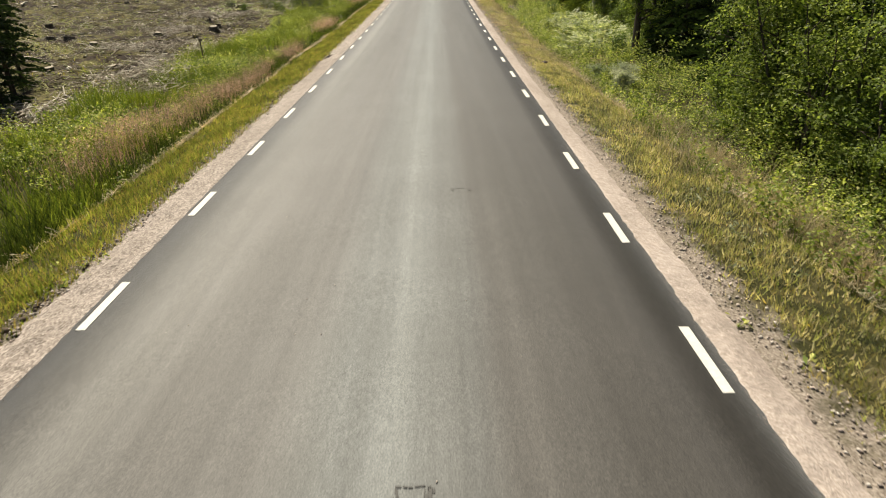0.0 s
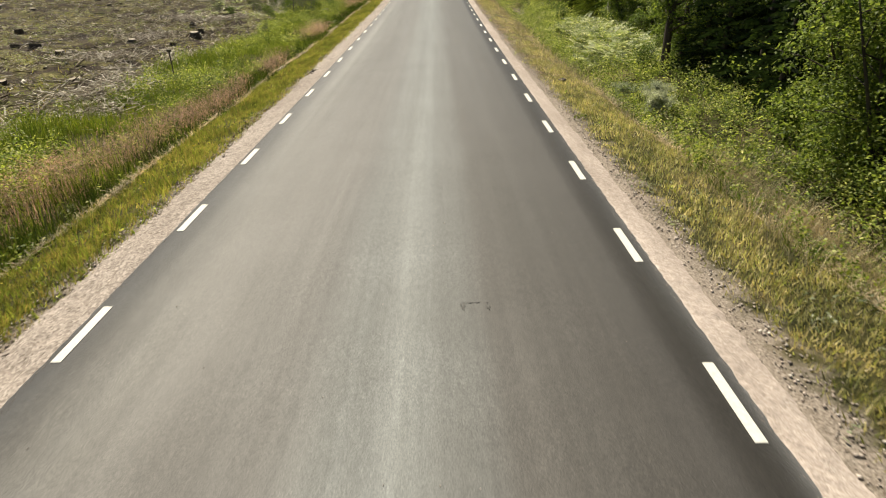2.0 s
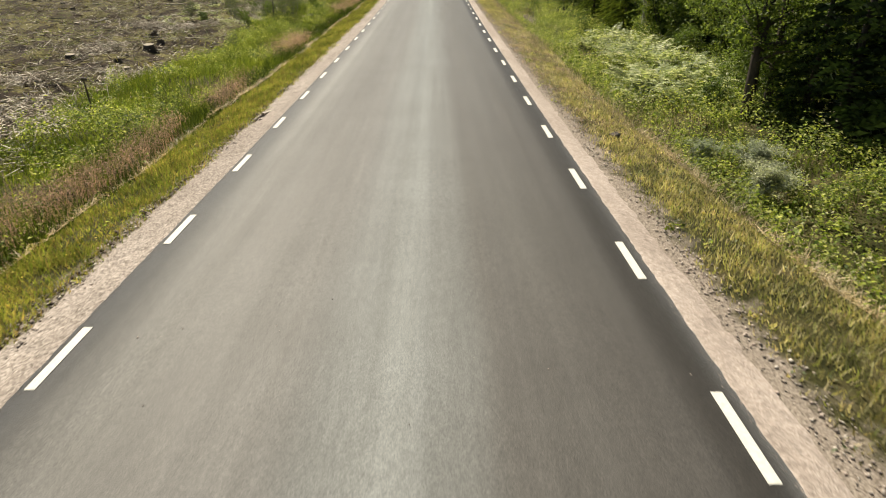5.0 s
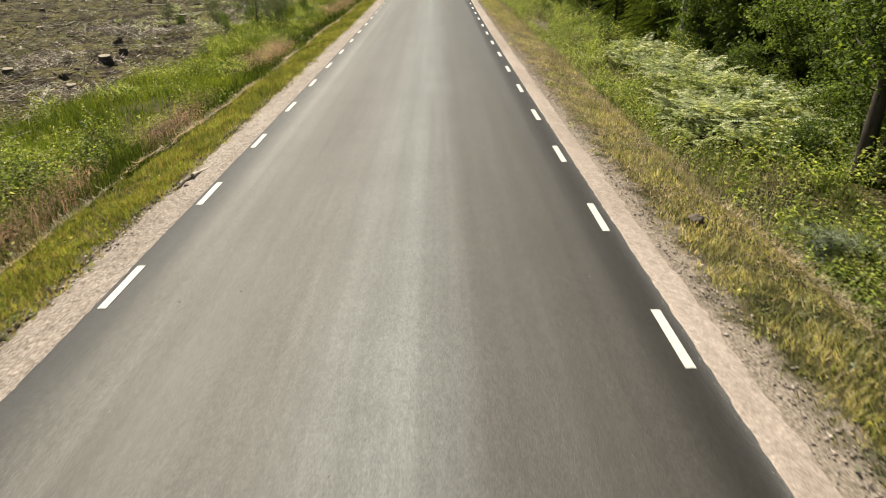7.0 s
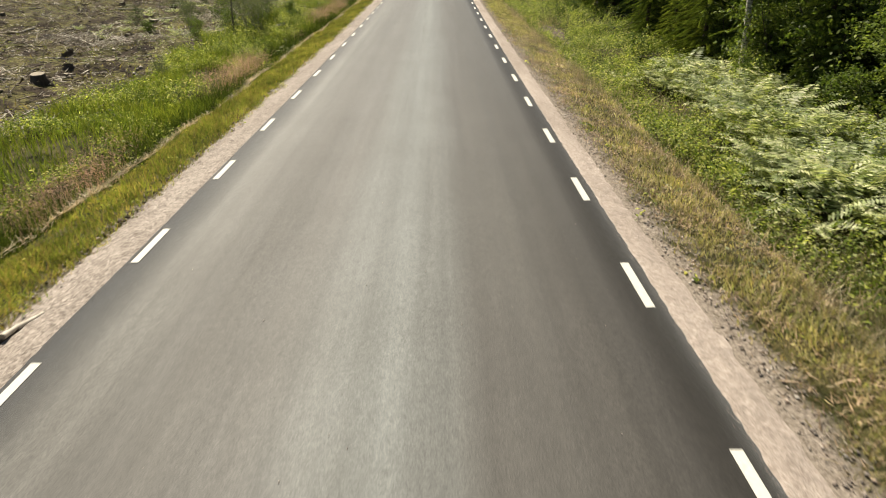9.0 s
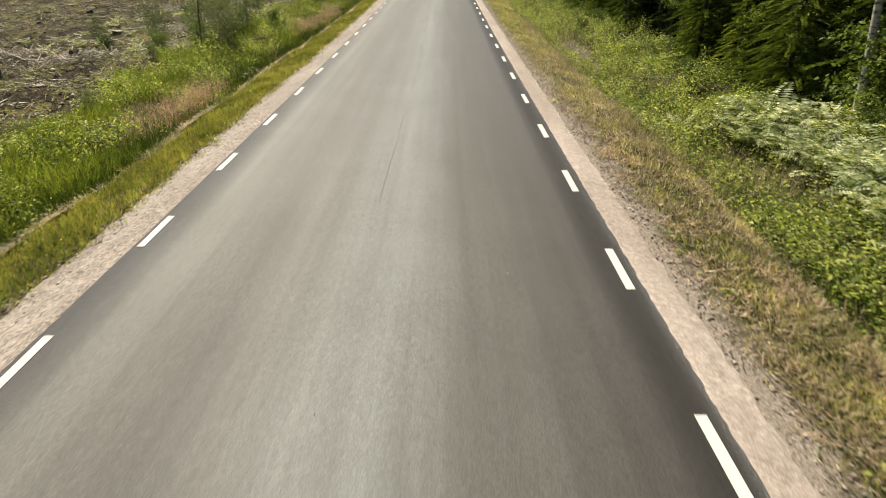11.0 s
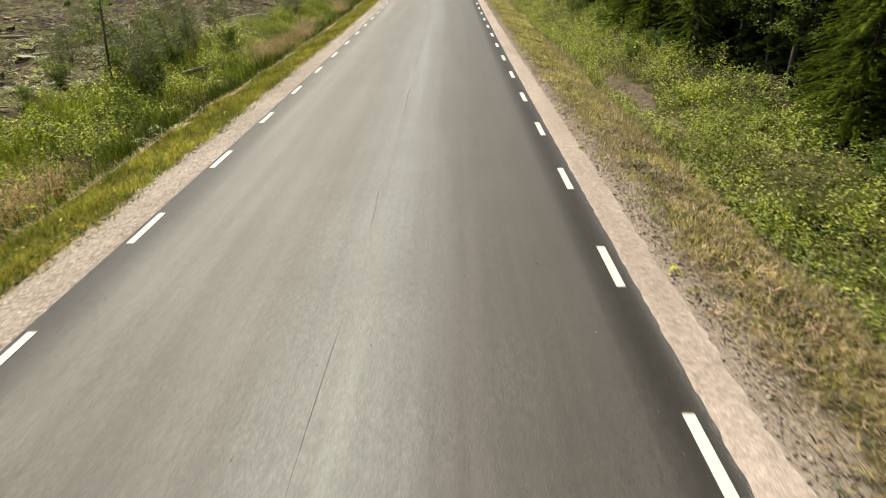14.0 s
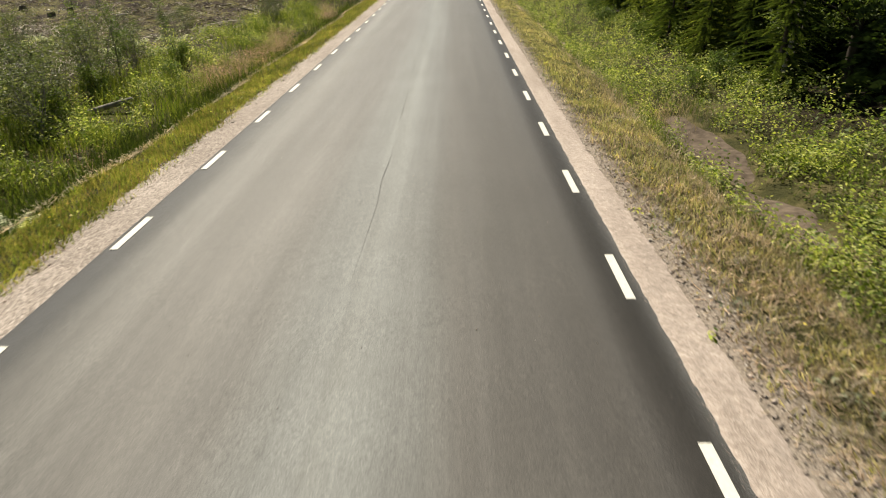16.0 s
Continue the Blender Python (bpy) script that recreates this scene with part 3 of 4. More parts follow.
# ---- grass and herbs ----
def field_edge(y):
    """Where the tall growth ends and the cleared field begins."""
    return np.interp(y, [0, 18, 26, 40, 50, 60, 75, 110], [-11.0, -11.2, -11.6, -12.6, -11.2, -13, -11.5, -12]) + (vnoise(y, 0 * y, 2.6, 51) - 0.5) * 2.4


def tufts(x, y, size, seed, low=0.25):
    return np.clip((vnoise(x, y, size, seed) - low) * 2.2, 0, 1)


gr = lambda x, y: np.clip((y - 30) / 8, 0, 1) * np.clip((58 - y) / 6, 0, 1)
x, y = scatter(150000, 3.12, 4.95, 4, 108, lambda x, y: np.clip((x - 3.1) / 0.5, 0.02, 1) * (0.35 + 0.65 * tufts(x, y, 0.5, 61)) * (1 - 0.45 * gr(x, y) * np.clip((5.2 - x) / 1.6, 0, 1)))
stuff("verge_grass", blade_mesh("verge_grass_right", on_ground(x, y), 0.05 + 0.12 * vnoise(x, y, 0.6, 62) * np.clip((x - 2.9) / 0.8, 0.3, 1), 0.014, DRYVERGE, 0.7, bent=False), "sparse olive and rusty verge grass", "grass")
x, y = scatter(190000, -5.95, -4.35, 4, 108, lambda x, y: np.clip((-4.32 - x) / 0.35, 0.02, 1) * (0.4 + 0.6 * tufts(x, y, 0.5, 63)))
stuff("verge_grass", blade_mesh("verge_grass_left", on_ground(x, y), 0.06 + 0.17 * vnoise(x, y, 0.6, 64) * np.clip((-4.2 - x) / 0.6, 0.3, 1), 0.013, VERGE, 0.6, bent=False), "dense yellow-green verge grass", "grass")
# flattened straw along the top of both ditch banks
def ridge_line(y, x0, seed):
    return x0 + (vnoise(y, 0 * y, 3.1, 5) - 0.5) * -0.25 + (vnoise(y, 0 * y, 1.3, seed) - 0.5) * 0.2


for name, x0, w, n, seed, tall in (("straw_ridge_right", 5.0, 0.09, 30000, 71, 0.17), ("straw_ridge_left", -6.04, 0.035, 26000, 73, 0.1)):
    y = rng.uniform(4, 105, n)
    far = np.interp(y, [0, 26, 30, 48, 54, 105], [1, 1, 0.2, 0.2, 0.7, 0.5]) if x0 > 0 else np.interp(y, [0, 56, 66, 105], [1, 1, 0.7, 0.4])
    y = y[rng.random(n) < far * (0.3 + 0.7 * tufts(y, 0 * y, 2.2, seed + 1, 0.3))]
    x = ridge_line(y, x0, seed) + rng.normal(0, w, len(y))
    stuff("dry_straw", blade_mesh(name, on_ground(x, y, 0.08), tall, 0.011, STRAW, 2.2, bent=False), "pale flattened straw along the ditch bank", "grass")
# brown flattened thatch between the stones of the far verge
x, y = scatter(90000, 3.05, 5.3, 22, 62, lambda x, y: np.clip((y - 23) / 9, 0, 1) * np.clip((61 - y) / 6, 0, 1) * np.clip((x - 3.0) / 0.5, 0, 1) * (0.25 + 0.75 * tufts(x, y, 0.45, 66)))
stuff("thatch", blade_mesh("thatch", on_ground(x, y, 0.015), 0.075, 0.013, THATCH, 2.4, bent=False), "brown withered thatch matted over the stony verge", "grass")
# ditch banks and bottoms
x, y = scatter(120000, -12.6, -6.75, 4, 108, lambda x, y: (x > field_edge(y) - 0.5) * (0.2 + 0.8 * tufts(x, y, 1.1, 81)))
stuff("tall_grass", blade_mesh("tall_grass_left", on_ground(x, y), 0.2 + 0.6 * vnoise(x, y, 1.4, 82), 0.017, GREEN, 0.5), "tall lush green ditch grass", "grass")
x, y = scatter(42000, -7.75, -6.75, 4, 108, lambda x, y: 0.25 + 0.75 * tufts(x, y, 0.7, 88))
stuff("tall_grass", blade_mesh("ditch_bottom_grass", on_ground(x, y), 0.5 + 0.3 * vnoise(x, y, 0.8, 89), 0.015, SHADEGRASS, 0.4), "dense green grass standing in the ditch bottom, coloured dark for shade", "grass")
x, y = scatter(75000, 4.8, 9.2, 4, 108, lambda x, y: (0.1 + 0.9 * tufts(x, y, 1.0, 83, 0.35)) * covered(x, y))
stuff("tall_grass", blade_mesh("tall_grass_right", on_ground(x, y), 0.12 + 0.35 * vnoise(x, y, 1.2, 84), 0.015, GREEN, 0.6, bent=False), "green grass on the ditch side below the trees", "grass")
# straw-coloured dry grass among it
x, y = scatter(30000, 4.3, 7.2, 6, 105, lambda x, y: np.clip(vnoise(x, y, 2.4, 85) * 3 - 1.5, 0, 1))
stuff("dry_grass", blade_mesh("dry_grass_right", on_ground(x, y), 0.45, 0.008, STRAW, 0.8), "wispy pale dry grass tufts", "grass")
x, y = 5.75 + rng.normal(0, 0.3, 4200), np.concatenate([rng.normal(16.2, 1.5, 2600), rng.normal(11.5, 1.2, 1600)])
stuff("dry_grass", blade_mesh("dry_grass_clump", on_ground(x, y), 0.6, 0.007, STRAW, 0.7), "tall wispy bleached grass leaning on the ditch bank", "grass")
# rusty flowering grass, a hazy band in the ditch
x, y = scatter(165000, -9.7, -6.9, 4, 106, lambda x, y: np.exp(-((x + 7.85 + (vnoise(y, 0 * y, 6, 86) - 0.5) * 1.6) / 0.55) ** 2) * np.clip(vnoise(x * 0.4, y, 2.8, 87) * 3.2 - 1.0, 0, 1))
p = on_ground(x, y)
h = 0.66 + 0.32 * rng.random(len(x))
k3 = np.repeat(np.arange(len(x)), 2)
heads = leaf_quads(p[k3] + np.stack([rng.normal(0, 0.07, len(k3)), rng.normal(0, 0.07, len(k3)), h[k3] + rng.normal(0, 0.07, len(k3))], 1), 0.075, 0.12, 0.0)
stuff("flowering_grass", quads("flowering_grass_heads", heads, RUST), "hazy rust-pink flowering grass heads in the ditch", "grass")
m = rng.random(len(x)) < 0.25
stuff("flowering_grass", blade_mesh("flowering_grass_stems", p[m], h[m], 0.006, RUST, 0.25), "thin rusty stalks of flowering grass", "grass")


def herbs(name, n, x0, x1, keep, tall, leaf, mat, label, leaves=12, y0=5, y1=108):
    """Leafy weeds: leaves up a stalk."""
    x, y = scatter(n, x0, x1, y0, y1, keep)
    p = on_ground(x, y)
    h = tall * rng.uniform(0.6, 1.15, len(x)) * (0.35 + 1.3 * vnoise(x, y, 1.25, 131) * vnoise(x, y, 0.5, 132) * 1.6)
    k = np.repeat(np.arange(len(x)), leaves)
    t = np.tile(np.linspace(0.2, 1, leaves), len(x))
    sp = rng.normal(0, 0.05 + 0.06 * tall, (len(k), 2)) * (1.15 - 0.6 * t)[:, None]
    q = p[k] + np.stack([sp[:, 0], sp[:, 1], t * h[k]], 1)
    stuff(name, quads(name, leaf_quads(q, leaf, 0.48, 0.55), mat), label, "herbs")


herbs("ditch_herbs", 2600, -7.6, -6.5, lambda x, y: tufts(x, y, 1.3, 90, 0.55), 0.75, 0.09, HERB, "broad-leaved green herbs crowding the ditch edge")
herbs("ditch_herbs", 24000, -12.8, -8.3, lambda x, y: (x > field_edge(y) - 0.8) * tufts(x, y, 1.6, 91, 0.3), 0.65, 0.085, HERB, "leafy green weeds growing in the ditch", leaves=14)
herbs("roadside_herbs", 21000, 4.9, 10, lambda x, y: (0.25 + 0.75 * tufts(x, y, 1.5, 92, 0.25)) * (1 - 0.3 * ((x > 7.6) & (y < 17))) * covered(x, y), 0.7, 0.078, HERB, "dense leafy green undergrowth below the trees", leaves=18)
herbs("pale_herbs", 3600, 5.0, 9.2, lambda x, y: tufts(x, y, 1.8, 93, 0.5) * covered(x, y), 0.7, 0.06, PALEHERB, "silvery pale-leaved weeds in the undergrowth")
herbs("verge_weeds", 2600, 3.1, 4.9, lambda x, y: tufts(x, y, 0.7, 94, 0.5), 0.09, 0.06, PALEHERB, "small pale weeds in the verge", leaves=7)
herbs("gravel_weeds", 350, 2.98, 4.0, lambda x, y: tufts(x, y, 0.9, 104, 0.5) * np.clip((y - 18) / 8, 0.15, 1), 0.12, 0.085, HERB, "broad-leaved weeds rooted in the gravel edge", leaves=8)
herbs("verge_weeds", 2200, -5.9, -4.3, lambda x, y: tufts(x, y, 0.7, 95, 0.45), 0.12, 0.06, HERB, "small leafy weeds in the verge", leaves=7)
herbs("forest_undergrowth", 5000, 8.8, 18, lambda x, y: 0.5 + 0.5 * tufts(x, y, 1.6, 103), 0.4, 0.14, ALDER, "bilberry undergrowth on the forest floor, leaves coloured dark for shade", leaves=9)
herbs("pale_herbs", 700, -11, -6.2, lambda x, y: tufts(x, y, 1.8, 96, 0.55), 0.5, 0.10, PALEHERB, "silvery pale-leaved weeds in the ditch")
herbs("field_regrowth", 9000, -50, -11.8, lambda x, y: (x < field_edge(y) + 0.6) * np.clip(vnoise(x, y, 5, 97) * 3.4 - 1.75, 0, 1), 0.2, 0.06, HERB, "low green regrowth between the stumps", leaves=12, y0=14)
herbs("field_regrowth", 13000, -55, -13, lambda x, y: np.clip(vnoise(x, y, 4, 98) * 3.6 - 1.6, 0, 1), 0.22, 0.08, PALEHERB, "pale bracken-like regrowth between the stumps", leaves=12, y0=24)
x, y = scatter(34000, -50, -11.8, 14, 108, lambda x, y: (x < field_edge(y) + 0.5) * np.clip(vnoise(x, y, 3.5, 99) * 3 - 1.35, 0, 1))
stuff("field_grass", blade_mesh("field_grass", on_ground(x, y), 0.25, 0.022, VERGE, 0.9), "thin yellowish grass on the cleared ground", "grass")
# yellow flowers
x, y = scatter(1500, -5.9, -4.5, 6, 90, lambda x, y: tufts(x, y, 1.2, 101, 0.5))
x2, y2 = scatter(900, 3.4, 5.0, 6, 90, lambda x, y: tufts(x, y, 1.2, 102, 0.5))
x, y = np.concatenate([x, x2]), np.concatenate([y, y2])
stuff("yellow_flowers", quads("yellow_flowers", leaf_quads(on_ground(x, y, 0.2), 0.03, 0.9, 0.7), YELLOW), "small yellow flowers dotted in the verge", "flowers")


# ---- ferns ----
def fern_mesh(seed):
    """Arching fronds: pairs of tapering leaflets along each midrib."""
    g = np.random.default_rng(seed)
    vs = []
    for i in range(8):
        a = i * 0.785 + g.uniform(-0.3, 0.3)
        l, rise = g.uniform(0.7, 1.1), g.uniform(0.4, 0.95)
        d, s = np.array([math.cos(a), math.sin(a), 0]), np.array([-math.sin(a), math.cos(a), 0])
        for t in np.linspace(0.18, 1, 18):
            c = d * l * t + np.array([0, 0, rise * l * (1.75 * t - 1.05 * t * t)])
            w = l * 0.36 * (1.02 - t) ** 0.8 * min(1, t / 0.3) + 0.02
            f = d * 0.025 + np.array([0, 0, 0.025 * rise * (1.75 - 2.1 * t)])
            for q in (1, -1):
                e = c + s * w * q + d * w * 0.3 - np.array([0, 0, g.uniform(0.05, 0.3) * w])
                vs.append([c - f, c + (e - c) * 0.55 - f * 0.8, e, c + (e - c) * 0.5 + f * 0.9])
    return quads("fronds", np.array(vs), FERN)


def make_fern(seed):
    root = thing("fern", "pale green bracken fern with arching fronds below the trees", "fern", "roadside ferns")
    part("fronds", fern_mesh(seed), root)
    return root


FERNS = [make_fern(s) for s in (1, 2, 3)]


def put(ob, x, y, s=1.0, turn=0.0, sink=0.0, lean=0.0, first=[None]):
    m = pose(x, y, float(ground_z(x, y)) - sink, lean, 0, turn) @ Matrix.Diagonal((s, s, s, 1))
    c = copy_thing(ob, m)
    c.scale = (s, s, s)
    return c


def remove(obs):
    for ob in obs:
        for o in [*ob.children_recursive, ob]:
            bpy.data.objects.remove(o)


spots = []
for x0, y0, rx, ry_, n in ((7.9, 36.5, 1.0, 3.6, 32), (8.4, 33.6, 1.4, 2.4, 28), (8.6, 40.5, 1.0, 2.4, 20), (7.1, 30.4, 0.5, 1.4, 5), (6.9, 33.6, 0.5, 2.2, 6), (7.2, 42.4, 0.6, 1.0, 4), (-7.1, 52.5, 0.2, 0.4, 1)):
    for i in range(n):
        spots.append((x0 + rng.normal(0, rx * 0.6), y0 + rng.normal(0, ry_ * 0.6)))
for i, (x, y) in enumerate(spots):
    put(FERNS[i % 3], x, y, rng.uniform(0.75, 1.25), rng.uniform(0, 360), 0.0, rng.uniform(-14, 14))
for i in range(60):
    put(FERNS[i % 3], rng.uniform(-22, -12.5), rng.uniform(58, 76), rng.uniform(0.4, 0.65), rng.uniform(0, 360))
remove(FERNS)


# ---- stumps, logs and brushwood on the cleared field ----
def stump_parts(root, r, h, seed):
    g = np.random.default_rng(seed)
    n = 18
    a = np.linspace(0, 2 * np.pi, n, endpoint=False)
    flare = 1 + 0.35 * np.maximum(0, np.cos(a * 4 + g.uniform(0, 6)))
    zs, ks = [-0.12, 0.02, h * 0.45, h * 0.9, h], [1.45, 1.2, 1.03, 1.0, 0.96]
    v = []
    for z, k in zip(zs, ks):
        w = 1 + (flare - 1) * max(0, (k - 0.95) / 0.4)
        v.append(np.stack([np.cos(a) * r * k * w, np.sin(a) * r * k * w, np.full(n, z) + (z == h) * 0.03 * np.cos(a + seed)], 1))
    v = np.concatenate(v)
    f = [(i * n + j, i * n + (j + 1) % n, (i + 1) * n + (j + 1) % n, (i + 1) * n + j) for i in range(4) for j in range(n)]
    body = part("bark", mesh_of("bark", v, np.array(f), BARK, True), root)
    top = v[-n:] * np.array([1, 1, 1]) - np.array([0, 0, 0.004])
    c = np.array([[0, 0, h - 0.004]])
    part("cut_face", mesh_of("cut_face", np.concatenate([top, c]), np.array([(j, (j + 1) % n, n) for j in range(n)]), CUT), body, "weathered pale sawn face")


STUMPS = []
for s, (r, h) in enumerate(((0.2, 0.2), (0.26, 0.18), (0.16, 0.15), (0.22, 0.26))):
    root = thing("tree_stump", "weathered conifer stump with a sawn top in brushwood", "tree stump", "stumps on the clearing")
    stump_parts(root, r, h, s)
    STUMPS.append(root)
where = [(-21, 41.2), (-15.9, 33.5), (-18, 38.3), (-20.3, 44.1), (-24.6, 43.3), (-23.3, 43.1), (-15.2, 42.7), (-15.2, 46.2), (-17.7, 43.2), (-17.7, 61.9), (-15, 51.3), (-12.9, 36.5), (-20.6, 40.8), (-17.3, 59.1),
         (-18.1, 43.8), (-14.5, 41.9), (-16.1, 49.8), (-17.9, 53), (-15.7, 48.9), (-33.4, 100), (-31.8, 91.5), (-38, 67.2), (-39.1, 76.1), (-21.9, 79.9)]
while len(where) < 62:
    x, y = rng.uniform(-50, -15.5), rng.uniform(22, 105)
    if min((x - a) ** 2 + (y - b) ** 2 for a, b in where) > 5:
        where.append((x, y))
for i, (x, y) in enumerate(where):
    put(STUMPS[i % 4], x, y, rng.uniform(0.8, 1.25), rng.uniform(0, 360), 0.0)
remove(STUMPS)


def log_thing(x, y, length, r, turn, label, mat, lift=0.0, tilt=0.0):
    root = thing("log", label, "log", "logs on the clearing")
    n = 9
    t = np.linspace(-0.5, 0.5, n)
    pts = np.stack([t * length, 0.04 * length * np.sin(t * 5 + x), 0.02 * length * np.cos(t * 4 + y)], 1)
    v, f = tube(pts, r * np.linspace(1, 0.7, n), 9, int(abs(x * 7 + y)), 0.06)
    body = part("bark", mesh_of("bark", v, f, mat, True), root)
    for name, i in (("butt_end", 0), ("top_end", n - 1)):
        ring = v[i * 9:(i + 1) * 9]
        c = ring.mean(0)[None]
        part(name, mesh_of(name, np.concatenate([ring, c]), np.array([(j, (j + 1) % 9, 9) for j in range(9)]), CUT), body)
    root.matrix_basis = pose(x, y, float(ground_z(x, y)) + r * 0.8 + lift, 0, tilt, turn)


log_thing(-10.2, 61.4, 2.6, 0.1, 62, "grey fallen log half hidden in ditch herbs", GREYBARK, 0.0, -5)
log_thing(-12.6, 30.9, 1.6, 0.06, 20, "bleached broken log in a heap of brushwood", BLEACHED, 0.1)
log_thing(-4.36, 27.75, 0.7, 0.036, 84, "dark rotten branch lying on the gravel shoulder", BARK, 0.0, -4)
log_thing(-4.27, 28.15, 0.5, 0.035, 76, "split pale piece of wood lying on the gravel shoulder", BLEACHED, 0.02, 3)
for i in range(34):
    x, y = rng.uniform(-42, -12.5), rng.uniform(20, 95)
    log_thing(x, y, rng.uniform(0.8, 3.0), rng.uniform(0.035, 0.1), rng.uniform(0, 180), "grey weathered log lying among the slash", GREYBARK if i % 2 else BLEACHED, 0.03, rng.normal(0, 4))


def root_plate(x, y, s, turn):
    root = thing("root_plate", "upturned root plate with a dark hollow and pale splayed roots", "root plate", "root plates")
    g = np.random.default_rng(int(abs(x * 10)))
    bm = bmesh.new()
    bmesh.ops.create_icosphere(bm, subdivisions=4, radius=0.45)
    for v in bm.verts:
        v.co.y *= 0.45
        v.co *= 1 + 0.5 * noise.noise(v.co * 4)
    me = bpy.data.meshes.new("earth_clod")
    bm.to_mesh(me)
    bm.free()
    me.materials.append(BARK)
    part("earth_clod", me, root)
    pieces = []
    for i in range(16):
        a = g.uniform(0, 6.28)
        t = np.linspace(0, 1, 6)
        l = g.uniform(0.6, 1.3)
        pts = np.stack([np.cos(a) * t * l, g.normal(0, 0.2) * t ** 2 - 0.1, np.sin(a) * t * l * 0.7 - 0.15 * t], 1)
        pieces.append(tube(pts, 0.05 * (1 - 0.85 * t), 5, i))
    part("roots", mesh_of("roots", *join(pieces), BLEACHED), root, "pale splayed roots")
    root.matrix_basis = pose(x, y, float(ground_z(x, y)) + 0.15 * s, 0, 0, turn) @ Matrix.Diagonal((s, s, s, 1))


root_plate(-16.5, 56.4, 0.85, 25)
root_plate(-17.9, 53.2, 0.6, 70)
root_plate(-20.5, 79.5, 0.8, 10)

n = 90000
x, y = rng.uniform(-55, -10.8, n), rng.uniform(12, 108, n)
m = (x < field_edge(y) + 0.3) & (rng.random(n) < np.clip(vnoise(x, y, 2.2, 121) * 2.6 - 0.5, 0.08, 1) * np.interp(-x, [10, 22, 55], [1, 0.8, 0.3]))
x, y = x[m], y[m]
l = rng.lognormal(-1.35, 0.65, len(x))
stuff("brushwood", sticks("brushwood", on_ground(x, y, rng.uniform(0.01, 0.16, len(x))), l, 0.01 + 0.035 * rng.random(len(x)) ** 2 * np.sqrt(l), DEAD, 0.25), "grey and brown logging brushwood strewn over the clearing", "brushwood")
n = 26000
x, y = rng.uniform(-50, -10.8, n), rng.uniform(12, 100, n)
m = (x < field_edge(y) + 0.2) & (rng.random(n) < np.clip(vnoise(x, y, 1.7, 122) * 2.8 - 0.7, 0.05, 1) * np.interp(-x, [10, 22, 50], [1, 0.7, 0.3]))
x, y = x[m], y[m]
stuff("wood_chips", stones_mesh("wood_chips", on_ground(x, y, 0.02), rng.lognormal(-3.1, 0.5, len(x)), DEAD), "broken bark and wood chips over the clearing", "wood chips")
hx, hy = [], []
for cx, cy in ((-11.8, 26.8), (-12.4, 29), (-12.6, 30.9), (-13.4, 24), (-13, 33.5), (-17, 38), (-18.5, 47), (-16.4, 56), (-22, 78.5), (-15.8, 67.8), (-20, 58), (-13.8, 40)):
    hx.append(cx + rng.normal(0, 0.9, 460))
    hy.append(cy + rng.normal(0, 0.8, 460))
x, y = np.concatenate(hx), np.concatenate(hy)
l = rng.lognormal(-0.95, 0.5, len(x))
stuff("brushwood", sticks("brushwood_heaps", on_ground(x, y, rng.uniform(0.03, 0.4, len(x))), l, 0.009 + 0.02 * rng.random(len(x)), BLEACHED, 0.35), "heaps of bleached broken branches", "brushwood")


# ---- trees and bushes ----
def spruce(name, h, r, seed, mat, low=0.05, density=1.0, label="", group="", twig=0.3):
    """A conifer: trunk, whorls of drooping branches with many needle sprays."""
    g = np.random.default_rng(seed)
    root = thing(name, label, "spruce tree", group)
    zz = np.linspace(-0.2, h, 9)
    v, f = tube(np.stack([0.03 * np.sin(zz), 0.03 * np.cos(zz * 0.8), zz], 1), 0.013 * h * (1.02 - zz / (h + 0.2)) + 0.012, 8, seed)
    part("trunk", mesh_of("trunk", v, f, BARK, True), root)
    vs = []
    z = h * low
    while z < h * 0.985:
        reach = r * (1 - z / h) ** 0.8 * g.uniform(0.8, 1.1) + 0.06
        for b in range(int(6 + 2 * density)):
            a = g.uniform(0, 6.28)
            d = np.array([math.cos(a), math.sin(a), 0])
            s = np.array([-d[1], d[0], 0])
            l = reach * g.uniform(0.6, 1.15)
            rise = g.uniform(-0.15, 0.25)
            m = max(4, int(l / twig * 5 * density))
            for t in np.linspace(0.12, 1, m):
                c = d * l * t + np.array([0, 0, z + l * (rise * t - 0.3 * t * t)])
                for q in (1, -1):
                    w = twig * g.uniform(0.5, 1.1) * (1.15 - 0.6 * t)
                    o = s * q * w + d * w * g.uniform(0.2, 0.9) + np.array([0, 0, -w * g.uniform(0.1, 0.5)])
                    k = np.array([0, 0, 1.0]) * w * 0.16 + d * 0.07 * w
                    vs.append([c - k, c + o * 0.6 - k * 1.2, c + o, c + o * 0.5 + k * 1.2])
        z += h * 0.028 / density ** 0.5 + 0.05
    part("crown", quads("crown", np.array(vs), mat), root)
    return root


